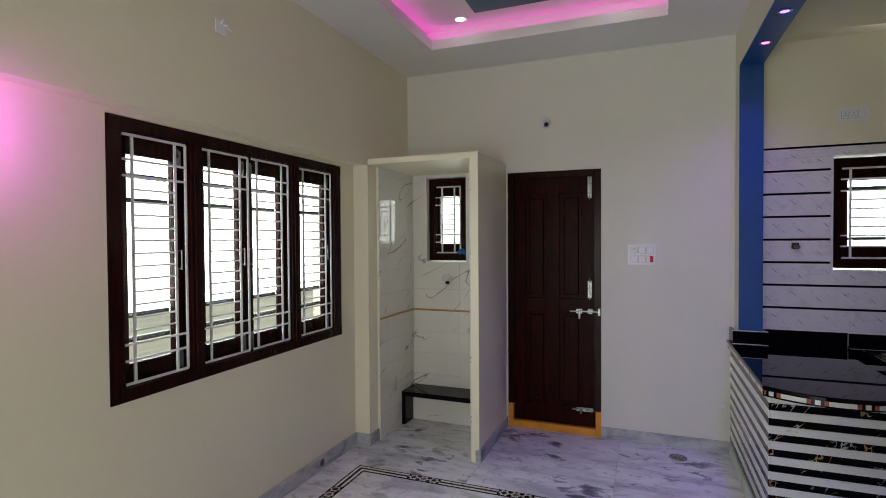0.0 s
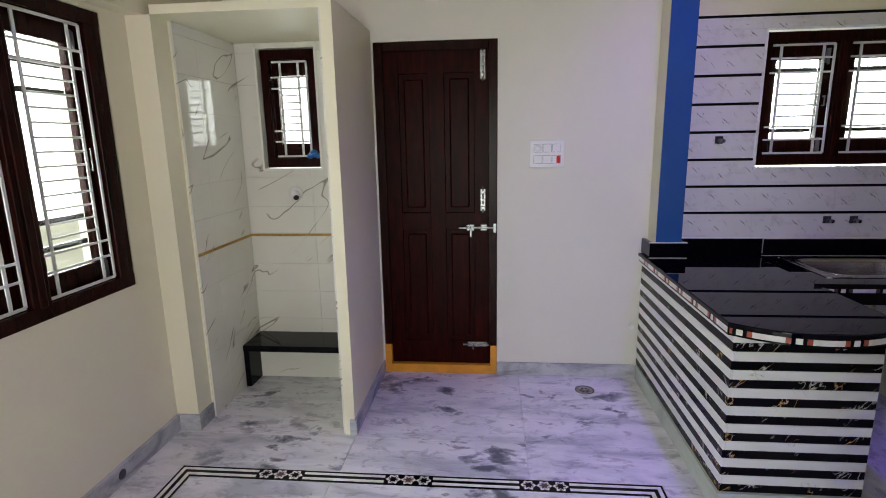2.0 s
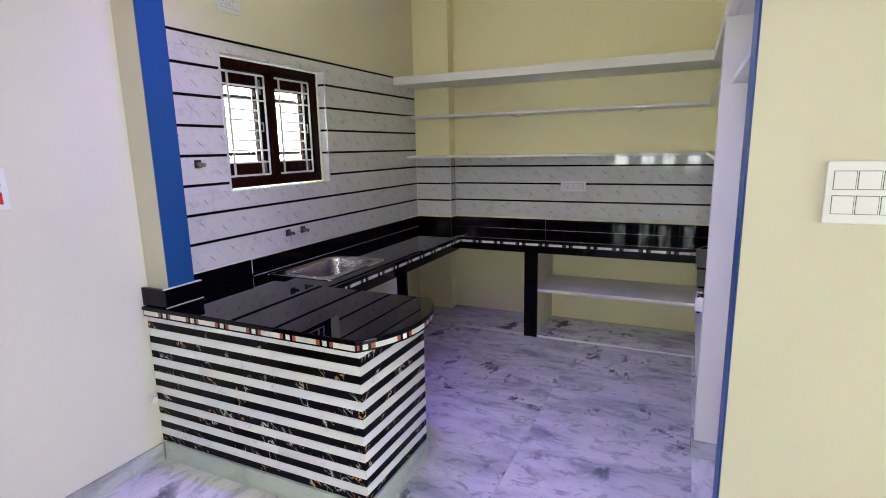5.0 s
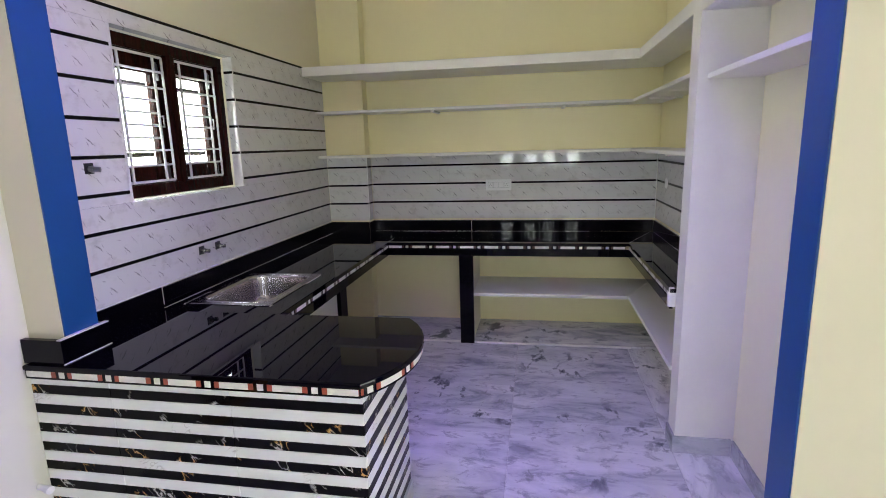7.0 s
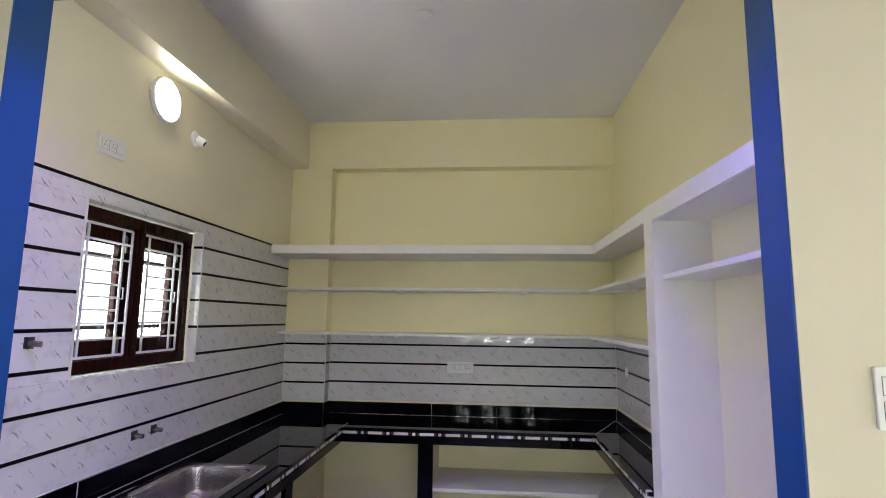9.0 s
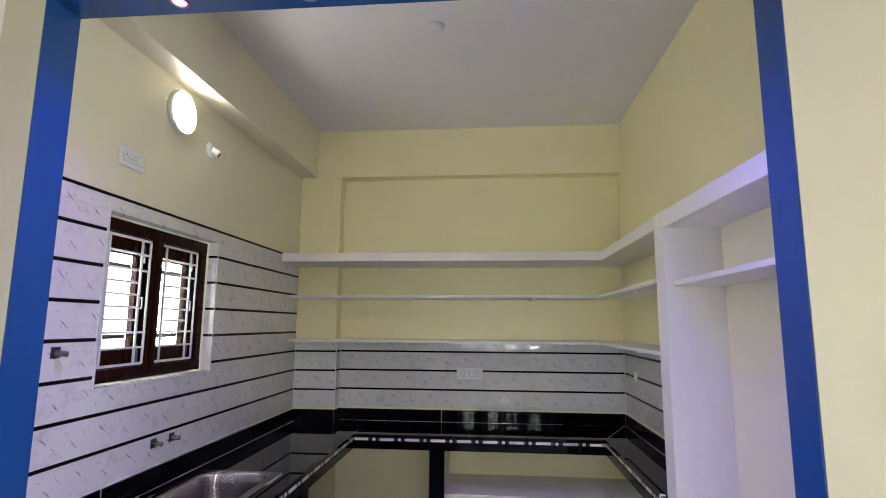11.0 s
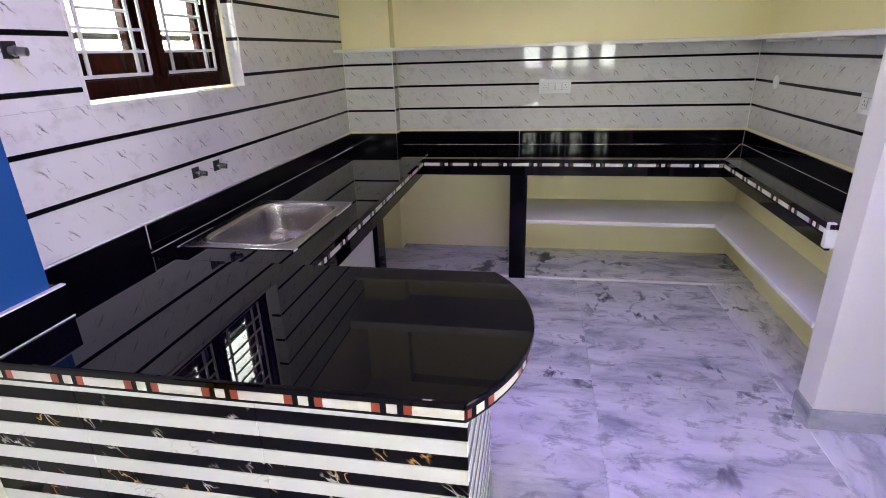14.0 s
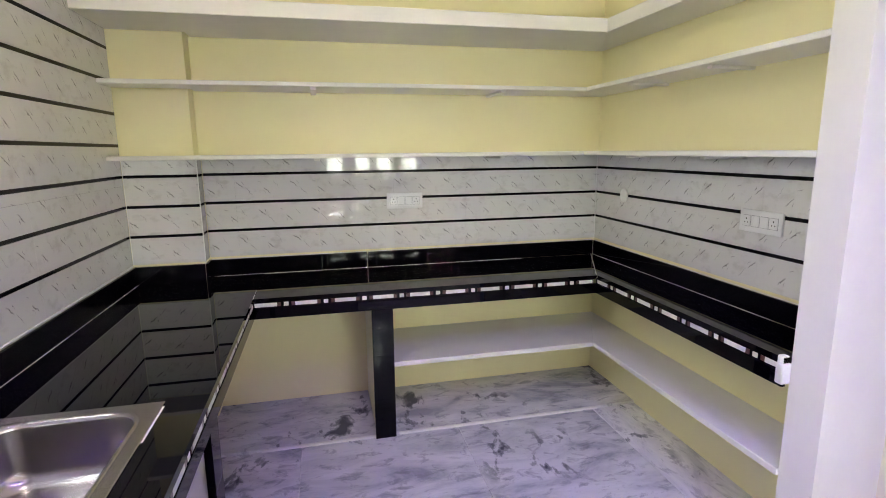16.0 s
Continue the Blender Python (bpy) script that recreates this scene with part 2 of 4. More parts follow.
def feathered(name, base, ink, rough, period, pitch, line0):
    """Glazed tile printed with short slanting feathery strokes that repeat along the wall, row by row."""
    m, nt, b = shader(name, rough)

    def op(kind, *vals):
        n = nt.nodes.new("ShaderNodeMath")
        n.operation = kind
        for i, v in enumerate(vals):
            if isinstance(v, (int, float)):
                n.inputs[i].default_value = v
            else:
                nt.links.new(v, n.inputs[i])
        return n.outputs[0]

    geo = nt.nodes.new("ShaderNodeNewGeometry")
    xyz = nt.nodes.new("ShaderNodeSeparateXYZ")
    nt.links.new(geo.outputs["Position"], xyz.inputs["Vector"])
    wob = noise_node(nt, 45, 3, 0.6)
    cloud = noise_node(nt, 3.0, 3, 0.5)
    smudge = noise_node(nt, 90, 3, 0.6)
    shift = op("MULTIPLY", op("SUBTRACT", wob.outputs["Fac"], 0.5), 0.030)
    u = op("ADD", op("SUBTRACT", xyz.outputs["X"], xyz.outputs["Y"]), 40 * period + 0.03)
    w = op("DIVIDE", op("SUBTRACT", line0 + 4 * pitch, xyz.outputs["Z"]), pitch)
    row = op("FLOOR", w)
    v = op("MULTIPLY", op("FRACT", w), pitch)
    us = op("ADD", u, op("MULTIPLY", op("MODULO", row, 2.0), period * 0.37))
    cu = op("MULTIPLY", op("FRACT", op("DIVIDE", us, period)), period)
    total = None
    # centre along, centre down, half length, width, slant and strength of each stroke
    for u0, v0, half, wide, slant, k in ((0.050, 0.060, 0.030, 0.0042, 40, 1.0), (0.070, 0.052, 0.012, 0.0028, 60, 0.8), (0.100, 0.100, 0.034, 0.0020, 50, 0.75),
                                         (0.160, 0.045, 0.013, 0.0028, 18, 0.6), (0.200, 0.095, 0.028, 0.0045, 42, 0.95), (0.186, 0.104, 0.012, 0.0026, 66, 0.7),
                                         (0.250, 0.060, 0.032, 0.0018, 54, 0.6)):
        c, s_ = math.cos(radians(slant)), math.sin(radians(slant))
        du, dv = op("ADD", op("SUBTRACT", cu, u0), shift), op("SUBTRACT", v, v0)
        lon = op("ADD", op("MULTIPLY", du, c), op("MULTIPLY", dv, s_))
        lat = op("SUBTRACT", op("MULTIPLY", dv, c), op("MULTIPLY", du, s_))
        fade = op("SUBTRACT", 1.0, op("MINIMUM", op("POWER", op("DIVIDE", op("ABSOLUTE", lon), half), 2.0), 1.0))
        thin = op("SUBTRACT", 1.0, op("MINIMUM", op("DIVIDE", op("ABSOLUTE", lat), wide), 1.0))
        one = op("MULTIPLY", op("MULTIPLY", fade, thin), k)
        total = one if total is None else op("MAXIMUM", total, one)
    g = op("MULTIPLY", total, op("MULTIPLY", smudge.outputs["Fac"], 1.75))
    ground = ramp(nt, cloud.outputs["Fac"], ((0.3, tuple(x * 0.94 for x in base)), (0.7, base)))
    grey = noise_node(nt, 14, 4, 0.6, (1, 1, 1.6))
    veil = ramp(nt, grey.outputs["Fac"], ((0.54, (1, 1, 1)), (0.72, (0.84, 0.83, 0.82))))
    nt.links.new(mix(nt, op("MINIMUM", g, 1.0), mix(nt, 1.0, ground, veil, "MULTIPLY"), ink), b.inputs["Base Color"])
    return m


kitchen_tile = feathered("glazed white kitchen tile", (0.72, 0.705, 0.69), (0.11, 0.10, 0.105), 0.03, 0.30, 0.1585, 2.195)
niche_tile = veined("glazed cream marble tile", (0.76, 0.74, 0.68), (0.27, 0.225, 0.175), 5.0, 1.5, 36, 0.05, 0.0125, 0.47, 3.2, None, 2, 0.55)
bar_black = veined("black marble tile", (0.003, 0.003, 0.0035), (0.55, 0.53, 0.50), 26, 12, 50, 0.12, 0.028, 0.54, 9, (0.70, 0.40, 0.14))
bar_white = veined("white glazed strip tile", (0.77, 0.78, 0.76), (0.50, 0.49, 0.47), 30, 14, -30, 0.12, 0.03, 0.60, 8)


for m, level in ((bar_black, 0.1), (black_strip, 0.12), (kitchen_tile, 0.62), (niche_tile, 0.6)):
    m.node_tree.nodes["Principled BSDF"].inputs["Specular IOR Level"].default_value = level


def glass_mat():
    m = bpy.data.materials.new("clear glass")
    m.use_nodes = True
    b = m.node_tree.nodes["Principled BSDF"]
    b.inputs["Transmission Weight"].default_value, b.inputs["Roughness"].default_value, b.inputs["IOR"].default_value = 1, 0.02, 1.45
    b.inputs["Base Color"].default_value = (0.97, 0.98, 0.98, 1)
    return m


glass = glass_mat()


def glow(name, color, strength):
    m = bpy.data.materials.new(name)
    m.use_nodes = True
    b = m.node_tree.nodes["Principled BSDF"]
    b.inputs["Base Color"].default_value = (*color, 1)
    b.inputs["Emission Color"].default_value, b.inputs["Emission Strength"].default_value = (*color, 1), strength
    return m


lamp_white = glow("white lamp diffuser", (1.0, 0.96, 0.88), 12)
panel_white = glow("white panel lamp", (1.0, 0.97, 0.86), 20)
lamp_pink = glow("pink led", PINK, 14)
lamp_blue = glow("blue led", BLUE, 14)
strip_pink = glow("pink led strip", (1.0, 0.07, 0.66), 8)
red_neon = glow("red neon indicator", (0.50, 0.004, 0.004), 0.15)


# ---- mesh helpers ----
def box(bm, x0, x1, y0, y1, z0, z1, bevel=0.0):
    r = bmesh.ops.create_cube(bm, size=1, matrix=Matrix.Translation(((x0 + x1) / 2, (y0 + y1) / 2, (z0 + z1) / 2)) @ Matrix.Diagonal((abs(x1 - x0), abs(y1 - y0), abs(z1 - z0), 1)))
    if bevel:
        es = {e for v in r["verts"] for e in v.link_edges}
        bmesh.ops.bevel(bm, geom=list(es), offset=bevel, segments=2, affect="EDGES", profile=0.5)


def rod(bm, p, q, radius, sides=10, r2=None):
    p, q = Vector(p), Vector(q)
    m = Matrix.Translation((p + q) / 2) @ (q - p).to_track_quat("Z", "Y").to_matrix().to_4x4()
    bmesh.ops.create_cone(bm, cap_ends=True, segments=sides, radius1=radius, radius2=radius if r2 is None else r2, depth=(q - p).length, matrix=m)


def prism(bm, outline, z0, z1):
    """A solid between two heights over a closed outline of (x, y)."""
    lo, hi = [bm.verts.new((x, y, z0)) for x, y in outline], [bm.verts.new((x, y, z1)) for x, y in outline]
    bm.faces.new(hi)
    bm.faces.new(lo[::-1])
    for i in range(len(lo)):
        j = (i + 1) % len(lo)
        bm.faces.new((lo[i], lo[j], hi[j], hi[i]))
    bmesh.ops.recalc_face_normals(bm, faces=bm.faces[:])


def lathe(bm, profile, m=None, steps=24):
    """Turns (radius, height) round z."""
    rings = [[bm.verts.new((r * math.cos(a), r * math.sin(a), h)) for a in [2 * math.pi * i / steps for i in range(steps)]] for r, h in profile]
    for a, b in zip(rings, rings[1:]):
        for i in range(steps):
            j = (i + 1) % steps
            bm.faces.new((a[i], a[j], b[j], b[i]))
    bm.faces.new(rings[-1])
    bm.faces.new(rings[0][::-1])
    bmesh.ops.recalc_face_normals(bm, faces=bm.faces[:])
    if m is not None:
        bmesh.ops.transform(bm, matrix=m, verts=bm.verts[:])


def part(name, bm, material, parent=None, label=""):
    me = bpy.data.meshes.new(name)
    bm.to_mesh(me)
    bm.free()
    me.materials.append(material)
    ob = new(name, me)
    ob.parent = parent
    return tagged(ob, label)


def boxes(name, material, parent, *dims, bevel=0.0, label=""):
    bm = bmesh.new()
    for d in dims:
        box(bm, *d, bevel=bevel)
    return part(name, bm, material, parent, label)


def smooth(ob):
    for p in ob.data.polygons:
        p.use_smooth = True
    return ob


def empty(name, m, label, category, group=""):
    o = new(name)
    o.empty_display_size = 0.1
    o.matrix_basis = m
    return tagged(o, label, category, group)


def walls(name, material, solids, holes=()):
    """One clean mesh: the union of boxes less the holes, cut on a shared grid."""
    cs = [sorted({round(v, 4) for b in (*solids, *holes) for v in (b[2 * a], b[2 * a + 1])}) for a in range(3)]
    def inside(b, c):
        return all(b[2 * a] < c[a] < b[2 * a + 1] for a in range(3))
    n = [len(c) - 1 for c in cs]
    full = {}
    for i, j, k in np.ndindex(*n):
        c = [(cs[a][q] + cs[a][q + 1]) / 2 for a, q in enumerate((i, j, k))]
        full[i, j, k] = any(inside(s, c) for s in solids) and not any(inside(h, c) for h in holes)
    bm, vs = bmesh.new(), {}
    def vert(*q):
        if q not in vs:
            vs[q] = bm.verts.new([cs[a][q[a]] for a in range(3)])
        return vs[q]
    for (i, j, k), f in full.items():
        if not f:
            continue
        for a in range(3):
            for s in (0, 1):
                q = [i, j, k]
                q[a] += 1 if s else -1
                if full.get(tuple(q), False):
                    continue
                base = [i, j, k]
                base[a] += s
                b, c = (a + 1) % 3, (a + 2) % 3
                cor = []
                for db, dc in ((0, 0), (1, 0), (1, 1), (0, 1)):
                    w = list(base)
                    w[b] += db
                    w[c] += dc
                    cor.append(vert(*w))
                bm.faces.new(cor if s else cor[::-1])
    ob = part(name, bm, material)
    return tagged(ob, kind="structure")


# ---- the shell ----
SOUTH = -3.0
NW = (-1.80, -1.425, 1.38, 2.115)     # niche window opening
KW = (1.195, 2.132, 1.355, 2.125)      # kitchen window opening
DR = (-1.064, -0.312, 0.0, 2.127)     # door opening
WW = (1.510, 3.300, 0.882, 2.12)        # west window opening
NORTH_HOLES = [(a, b, 4.0, 4.8, c, d) for a, b, c, d in (NW, KW, DR)]
walls("wall_north_hall", hall_paint, [(-2.4, 0.686, NORTH, 4.49, -0.1, 3.6)], NORTH_HOLES)
walls("wall_north_kitchen", wall_paint, [(0.686, 3.9, NORTH, 4.49, -0.1, 3.6)], NORTH_HOLES)
walls("wall_west", wall_paint, [(-2.33, WEST, SOUTH, NORTH, -0.1, 3.6), (WEST, BEAM_X, SOUTH, NORTH, BEAM_Z, 3.6), (WEST, COL_X, 3.475, NORTH, -0.1, BEAM_Z)],
      [(-2.5, -1.99, WW[0], WW[1], WW[2], WW[3])])
walls("wall_east", kitchen_paint, [(EAST, 3.9, RIGHT - 0.3, NORTH, -0.1, 3.6), (3.50, EAST, 3.90, NORTH, -0.1, 3.6), (3.50, EAST, RIGHT, 3.90, 2.93, 3.6)])
walls("wall_alcove", wall_paint, [(ARCH_X1, 1.72, RIGHT - 0.2, RIGHT, -0.1, 2.15)])
walls("wall_kitchen_right", kitchen_paint, [(1.72, EAST, RIGHT - 0.2, RIGHT, -0.1, 3.6), (ARCH_X1, 1.72, RIGHT - 0.2, RIGHT, 2.15, 3.6)])
walls("wall_arch", dimmed_arch_paint, [(ARCH_X0, ARCH_X1, SOUTH, 1.70, -0.1, 3.6), (ARCH_X0, ARCH_X1, 1.70, 4.11, 2.765, 3.6), (ARCH_X0, ARCH_X1, 4.11, NORTH, -0.1, 3.6)])
# The south wall is unseen; its opening is added to hold the fill lamp.
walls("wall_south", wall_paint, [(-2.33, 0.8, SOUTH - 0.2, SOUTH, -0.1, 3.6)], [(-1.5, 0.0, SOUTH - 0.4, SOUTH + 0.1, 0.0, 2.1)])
walls("beam_window_wall", wall_paint, [(ARCH_X1, 3.50, 4.12, NORTH, 2.93, 3.6)])
boxes("kitchen_ceiling", white_paint, None, (ARCH_X1, 3.7, RIGHT - 0.1, NORTH, KIT_Z, KIT_Z + 0.1))["kind"] = "structure"
# false ceiling of the hall with a lit tray
TX0, TX1, TY0, TY1 = -1.515, 0.148, -0.6, 3.72
walls("hall_ceiling", white_paint, [(-2.1, ARCH_X0, SOUTH, NORTH, HALL_Z, 3.5)],
      [(TX0, TX1, TY0, TY1, 2.9, 3.12), (TX0 - 0.07, TX1 + 0.07, TY0 - 0.07, TY1 + 0.07, 3.105, 3.19)])
tagged(boxes("ceiling_panel", teal_paint, None, (-1.11, -0.26, -0.2, 3.53, 3.17, 3.189), bevel=0.003), kind="structure")
floor = tagged(boxes("floor", putty, None, (-2.4, 3.9, SOUTH - 0.2, 4.5, -0.12, -0.004)), kind="structure")
# Unseen slab added over the ceilings so that no sunlight leaks in.
tagged(boxes("roof", putty, None, (-2.5, 4.0, SOUTH - 0.3, 4.6, 3.601, 3.75)), kind="structure")
tagged(boxes("ground", outdoor, None, (-60, 60, -60, 60, -0.5, -0.35)), kind="structure")

# blue reveal of the arch
for dims in ((4.104, 4.1098, 0.93, 2.7645), (1.7002, 1.706, 0.0, 2.7645), (1.706, 4.104, 2.759, 2.7648)):
    tagged(boxes("arch_lining", blue_paint, None, (ARCH_X0 + 0.002, ARCH_X1 + 0.003, *dims)), kind="structure")


# ---- windows ----
def window(name, m, width, height, bays, label, rods=12, glazing=(), depth=0.10, cross=(0.095, 0.16, 0.835, 0.90), st=0.056, rod_r=0.0045):
    """A wooden window in local x (along the wall), y (outwards) and z; bays are (start, end, sashes)."""
    w = new(name)
    w.matrix_basis = m
    tagged(w, label, "window", kind="structure")
    f = 0.06
    spans = [(0, bays[0][0])] + [(a[1], b[0]) for a, b in zip(bays, bays[1:])] + [(bays[-1][1], width)]
    bm = bmesh.new()
    box(bm, 0, width, 0, depth, 0, f, 0.004)
    box(bm, 0, width, 0, depth, height - f, height, 0.004)
    for a, b in spans:
        box(bm, a + 0.0005, b - 0.0005, 0.002, depth - 0.002, f - 0.005, height - f + 0.005, 0.004)
    for a, b in spans[1:-1]:
        box(bm, (a + b) / 2 - 0.018, (a + b) / 2 + 0.018, -0.006, 0.01, f - 0.01, height - f + 0.01, 0.004)
    part("window_frame", bm, frame_wood, w)
    for x0, x1, sashes in bays:
        sw = (x1 - x0) / sashes
        for s in range(sashes):
            a, b = x0 + s * sw + 0.003, x0 + (s + 1) * sw - 0.003
            top = 0.09
            bm = bmesh.new()
            box(bm, a, a + st, 0.055, 0.09, f, height - f, 0.003)
            box(bm, b - st, b, 0.055, 0.09, f, height - f, 0.003)
            box(bm, a + st - 0.001, b - st + 0.001, 0.056, 0.089, f, f + top, 0.003)
            box(bm, a + st - 0.001, b - st + 0.001, 0.056, 0.089, height - f - top, height - f, 0.003)
            sash = part("sash", bm, frame_wood, w)
            for r in glazing:
                z = f + r * (height - 2 * f)
                boxes("security_bar", dark_plastic, sash, (a + st, b - st, 0.092, 0.110, z - 0.011, z + 0.011))
            pane = boxes("pane", glass, sash, (a + st - 0.004, b - st + 0.004, 0.071, 0.075, f + top - 0.01, height - f - top + 0.01))
            pane.visible_shadow = False
            hx = b - st / 2 if s % 2 == 0 else a + st / 2
            bm = bmesh.new()
            rod(bm, (hx, 0.034, height * 0.45), (hx, 0.034, height * 0.53), 0.004)
            rod(bm, (hx, 0.034, height * 0.455), (hx, 0.056, height * 0.455), 0.004)
            rod(bm, (hx, 0.034, height * 0.525), (hx, 0.056, height * 0.525), 0.004)
            part("handle", bm, chrome, sash, "steel sash handle")
            for z in (f + 0.06, height - f - 0.07):
                boxes("bolt", chrome, sash, (hx - 0.010, hx + 0.010, 0.045, 0.056, z - 0.04, z + 0.04), (hx - 0.005, hx + 0.005, 0.036, 0.046, z - 0.05, z + 0.03))
            # grille: two flat uprights inside a flat-bar frame, cross flats near both ends, rods between
            g0, g1 = a + 0.012, b - 0.012
            z0, z1 = f + 0.01, height - f - 0.01
            bm = bmesh.new()
            box(bm, g1 - 0.006, g1 + 0.006, 0.018, 0.024, z0, z1)
            box(bm, g0, g1, 0.0181, 0.0239, z0 - 0.006, z0 + 0.006)
            box(bm, g0, g1, 0.0181, 0.0239, z1 - 0.006, z1 + 0.006)
            grille = part("grille", bm, white_bar, w, "white painted steel window grille")
            u0, u1 = g0 + 0.05, g1 - 0.055
            for x in (u0, u1):
                boxes("upright", white_bar, grille, (x - 0.007, x + 0.007, 0.0245, 0.030, z0, z1))
            span = z1 - z0
            for q in cross:
                z = z0 + q * span
                boxes("cross_bar", white_bar, grille, (g0 - 0.008, g1, 0.0125, 0.0178, z - 0.005, z + 0.005))
            for i in range(rods):
                z = z0 + span * (cross[1] + (cross[2] - cross[1]) * (i + 1) / (rods + 1))
                bm = bmesh.new()
                rod(bm, (u0, 0.0235, z), (u1, 0.0235, z), rod_r, 6)
                part("rod", bm, white_bar, grille)
    return w


window("window_1", pose(WEST + 0.002, WW[0] + 0.004, WW[2], 0, 0, 90), 1.78, WW[3] - WW[2] - 0.002,
       [(0.07, 0.43, 1), (0.505, 1.215, 2), (1.30, 1.69, 1)], "dark brown wooden window with white grilles and clear panes in the cream wall", glazing=(0.84, 0.74, 0.27, 0.17))
window("window_2", pose(KW[0] + 0.004, 4.310, KW[2] + 0.008, 0, 0, 0), 0.908, 0.752,
       [(0.055, 0.422, 1), (0.486, 0.853, 1)], "dark brown two-part wooden kitchen window with white grilles, set in the tiled wall", rods=4, rod_r=0.0055, cross=(0.13, 0.25, 0.75, 0.88), glazing=(0.775, 0.225))
window("window_3", pose(NW[0] + 0.012, 4.285, NW[2] + 0.010, 0, 0, 0), 0.352, 0.72,
       [(0.05, 0.302, 1)], "small dark brown wooden window with a white grille in the tiled niche", rods=5, cross=(0.16, 0.275, 0.725, 0.84), st=0.030)


# ---- door ----
def door():
    d = empty("door_1", pose(DR[0], NORTH, 0), "closed dark red six-panel wooden door with steel bolts in a dark frame painted ochre at the foot", "door")
    d["kind"] = "structure"
    w, h, f = DR[1] - DR[0], DR[3], 0.055
    boxes("door_frame", frame_wood, d, (0.001, f, 0.002, 0.10, 0.2, h - 0.001), (w - f, w - 0.001, 0.002, 0.10, 0.2, h - 0.001), (f, w - f, 0.003, 0.099, h - f, h - 0.002), bevel=0.003)
    boxes("frame_foot", orange_paint, d, (0.001, f - 0.012, -0.003, 0.10, 0.0, 0.2), (w - f + 0.012, w - 0.001, -0.003, 0.10, 0.0, 0.2), (f - 0.012, w - f + 0.012, -0.002, 0.10, 0.0, 0.06), bevel=0.003, label="ochre painted foot of the door frame")
    bm = bmesh.new()
    x0, x1, z0, z1 = f - 0.01, w - f + 0.01, 0.062, h - f + 0.01
    xs = [x0, x0 + 0.10, (x0 + x1) / 2 - 0.05, (x0 + x1) / 2 + 0.05, x1 - 0.10, x1]
    zs = [z0, z0 + 0.16, z0 + 0.92, z0 + 1.03, z1 - 0.14, z1]
    for a, b in ((xs[0], xs[1]), (xs[2], xs[3]), (xs[4], xs[5])):
        box(bm, a, b, 0.030, 0.065, z0, z1, 0.004)
    for a, b in ((zs[0], zs[1]), (zs[2], zs[3]), (zs[4], zs[5])):
        box(bm, x0, x1, 0.0305, 0.0645, a, b, 0.004)
    leaf = part("door_leaf", bm, door_wood, d)
    for a, b in ((xs[1], xs[2]), (xs[3], xs[4])):
        for c, e in ((zs[1], zs[2]), (zs[3], zs[4])):
            bm = bmesh.new()
            box(bm, a - 0.005, b + 0.005, 0.044, 0.060, c - 0.005, e + 0.005)
            box(bm, a + 0.03, b - 0.03, 0.034, 0.050, c + 0.03, e - 0.03, 0.009)
            part("panel", bm, door_wood, leaf)
    xb = x1 - 0.075
    def bolt(x, z, length, upright=True):
        bm = bmesh.new()
        if upright:
            box(bm, x - 0.016, x + 0.016, 0.026, 0.031, z, z + length, 0.002)
            rod(bm, (x, 0.02, z - 0.01), (x, 0.02, z + length + 0.02), 0.006)
            for q in (0.15, 0.5, 0.85):
                box(bm, x - 0.012, x + 0.012, 0.012, 0.029, z + q * length - 0.008, z + q * length + 0.008, 0.002)
            rod(bm, (x, 0.02, z + 0.3 * length), (x, -0.008, z + 0.3 * length), 0.006)
        else:
            box(bm, x, x + length, 0.026, 0.031, z - 0.016, z + 0.016, 0.002)
            rod(bm, (x - 0.03, 0.02, z), (x + length + 0.02, 0.02, z), 0.006)
            for q in (0.15, 0.5, 0.85):
                box(bm, x + q * length - 0.008, x + q * length + 0.008, 0.012, 0.029, z - 0.012, z + 0.012, 0.002)
            rod(bm, (x + 0.3 * length, 0.02, z), (x + 0.3 * length, -0.008, z - 0.02), 0.006)
        part("tower_bolt", bm, chrome, leaf, "steel tower bolt")
    bolt(x1 - 0.045, 1.90, 0.17)
    bolt(x1 - 0.045, 1.10, 0.14)
    bolt(x1 - 0.15, 0.20, 0.13, False)
    bm = bmesh.new()
    z = 0.995
    rod(bm, (x1 - 0.20, 0.008, z), (x1 + 0.045, 0.008, z), 0.007)
    box(bm, x1 - 0.15, x1 - 0.10, 0.012, 0.03, z - 0.02, z + 0.02, 0.003)
    box(bm, x1 - 0.06, x1 - 0.02, 0.012, 0.03, z - 0.02, z + 0.02, 0.003)
    box(bm, x1 + 0.02, x1 + 0.04, -0.012, 0.012, z - 0.03, z + 0.03, 0.003)
    box(bm, x1 - 0.13, x1 - 0.115, -0.004, 0.012, z - 0.06, z, 0.003)
    part("sliding_bolt", bm, chrome, leaf, "steel sliding bolt with hasp")
    for z in (0.35, 1.05, 1.75):
        bm = bmesh.new()
        rod(bm, (x0, 0.026, z), (x0, 0.026, z + 0.09), 0.005)
        part("hinge", bm, steel, leaf)
    boxes("door_back", frame_wood, d, (0.0, w, 0.12, 0.20, 0.0, h))


door()

# ---- the niche ----
NF, NXL, NXR, PZ = 3.475, -1.94, -1.13, 2.19
walls("niche_wall", wall_paint, [(COL_X, NXL, 3.61, NORTH - 0.001, 0, 2.148), (NXR, NXR + 0.055, NF, NORTH - 0.001, 0, PZ), (COL_X + 0.0005, NXR, NF + 0.0005, NORTH - 0.001, 2.148, PZ)])


# ---- worktops ----
KX = 3.04                   # front line of the back worktop
CY, RY = 3.60, 1.77
arc_c, arc_r = (0.885, 3.345), 0.487
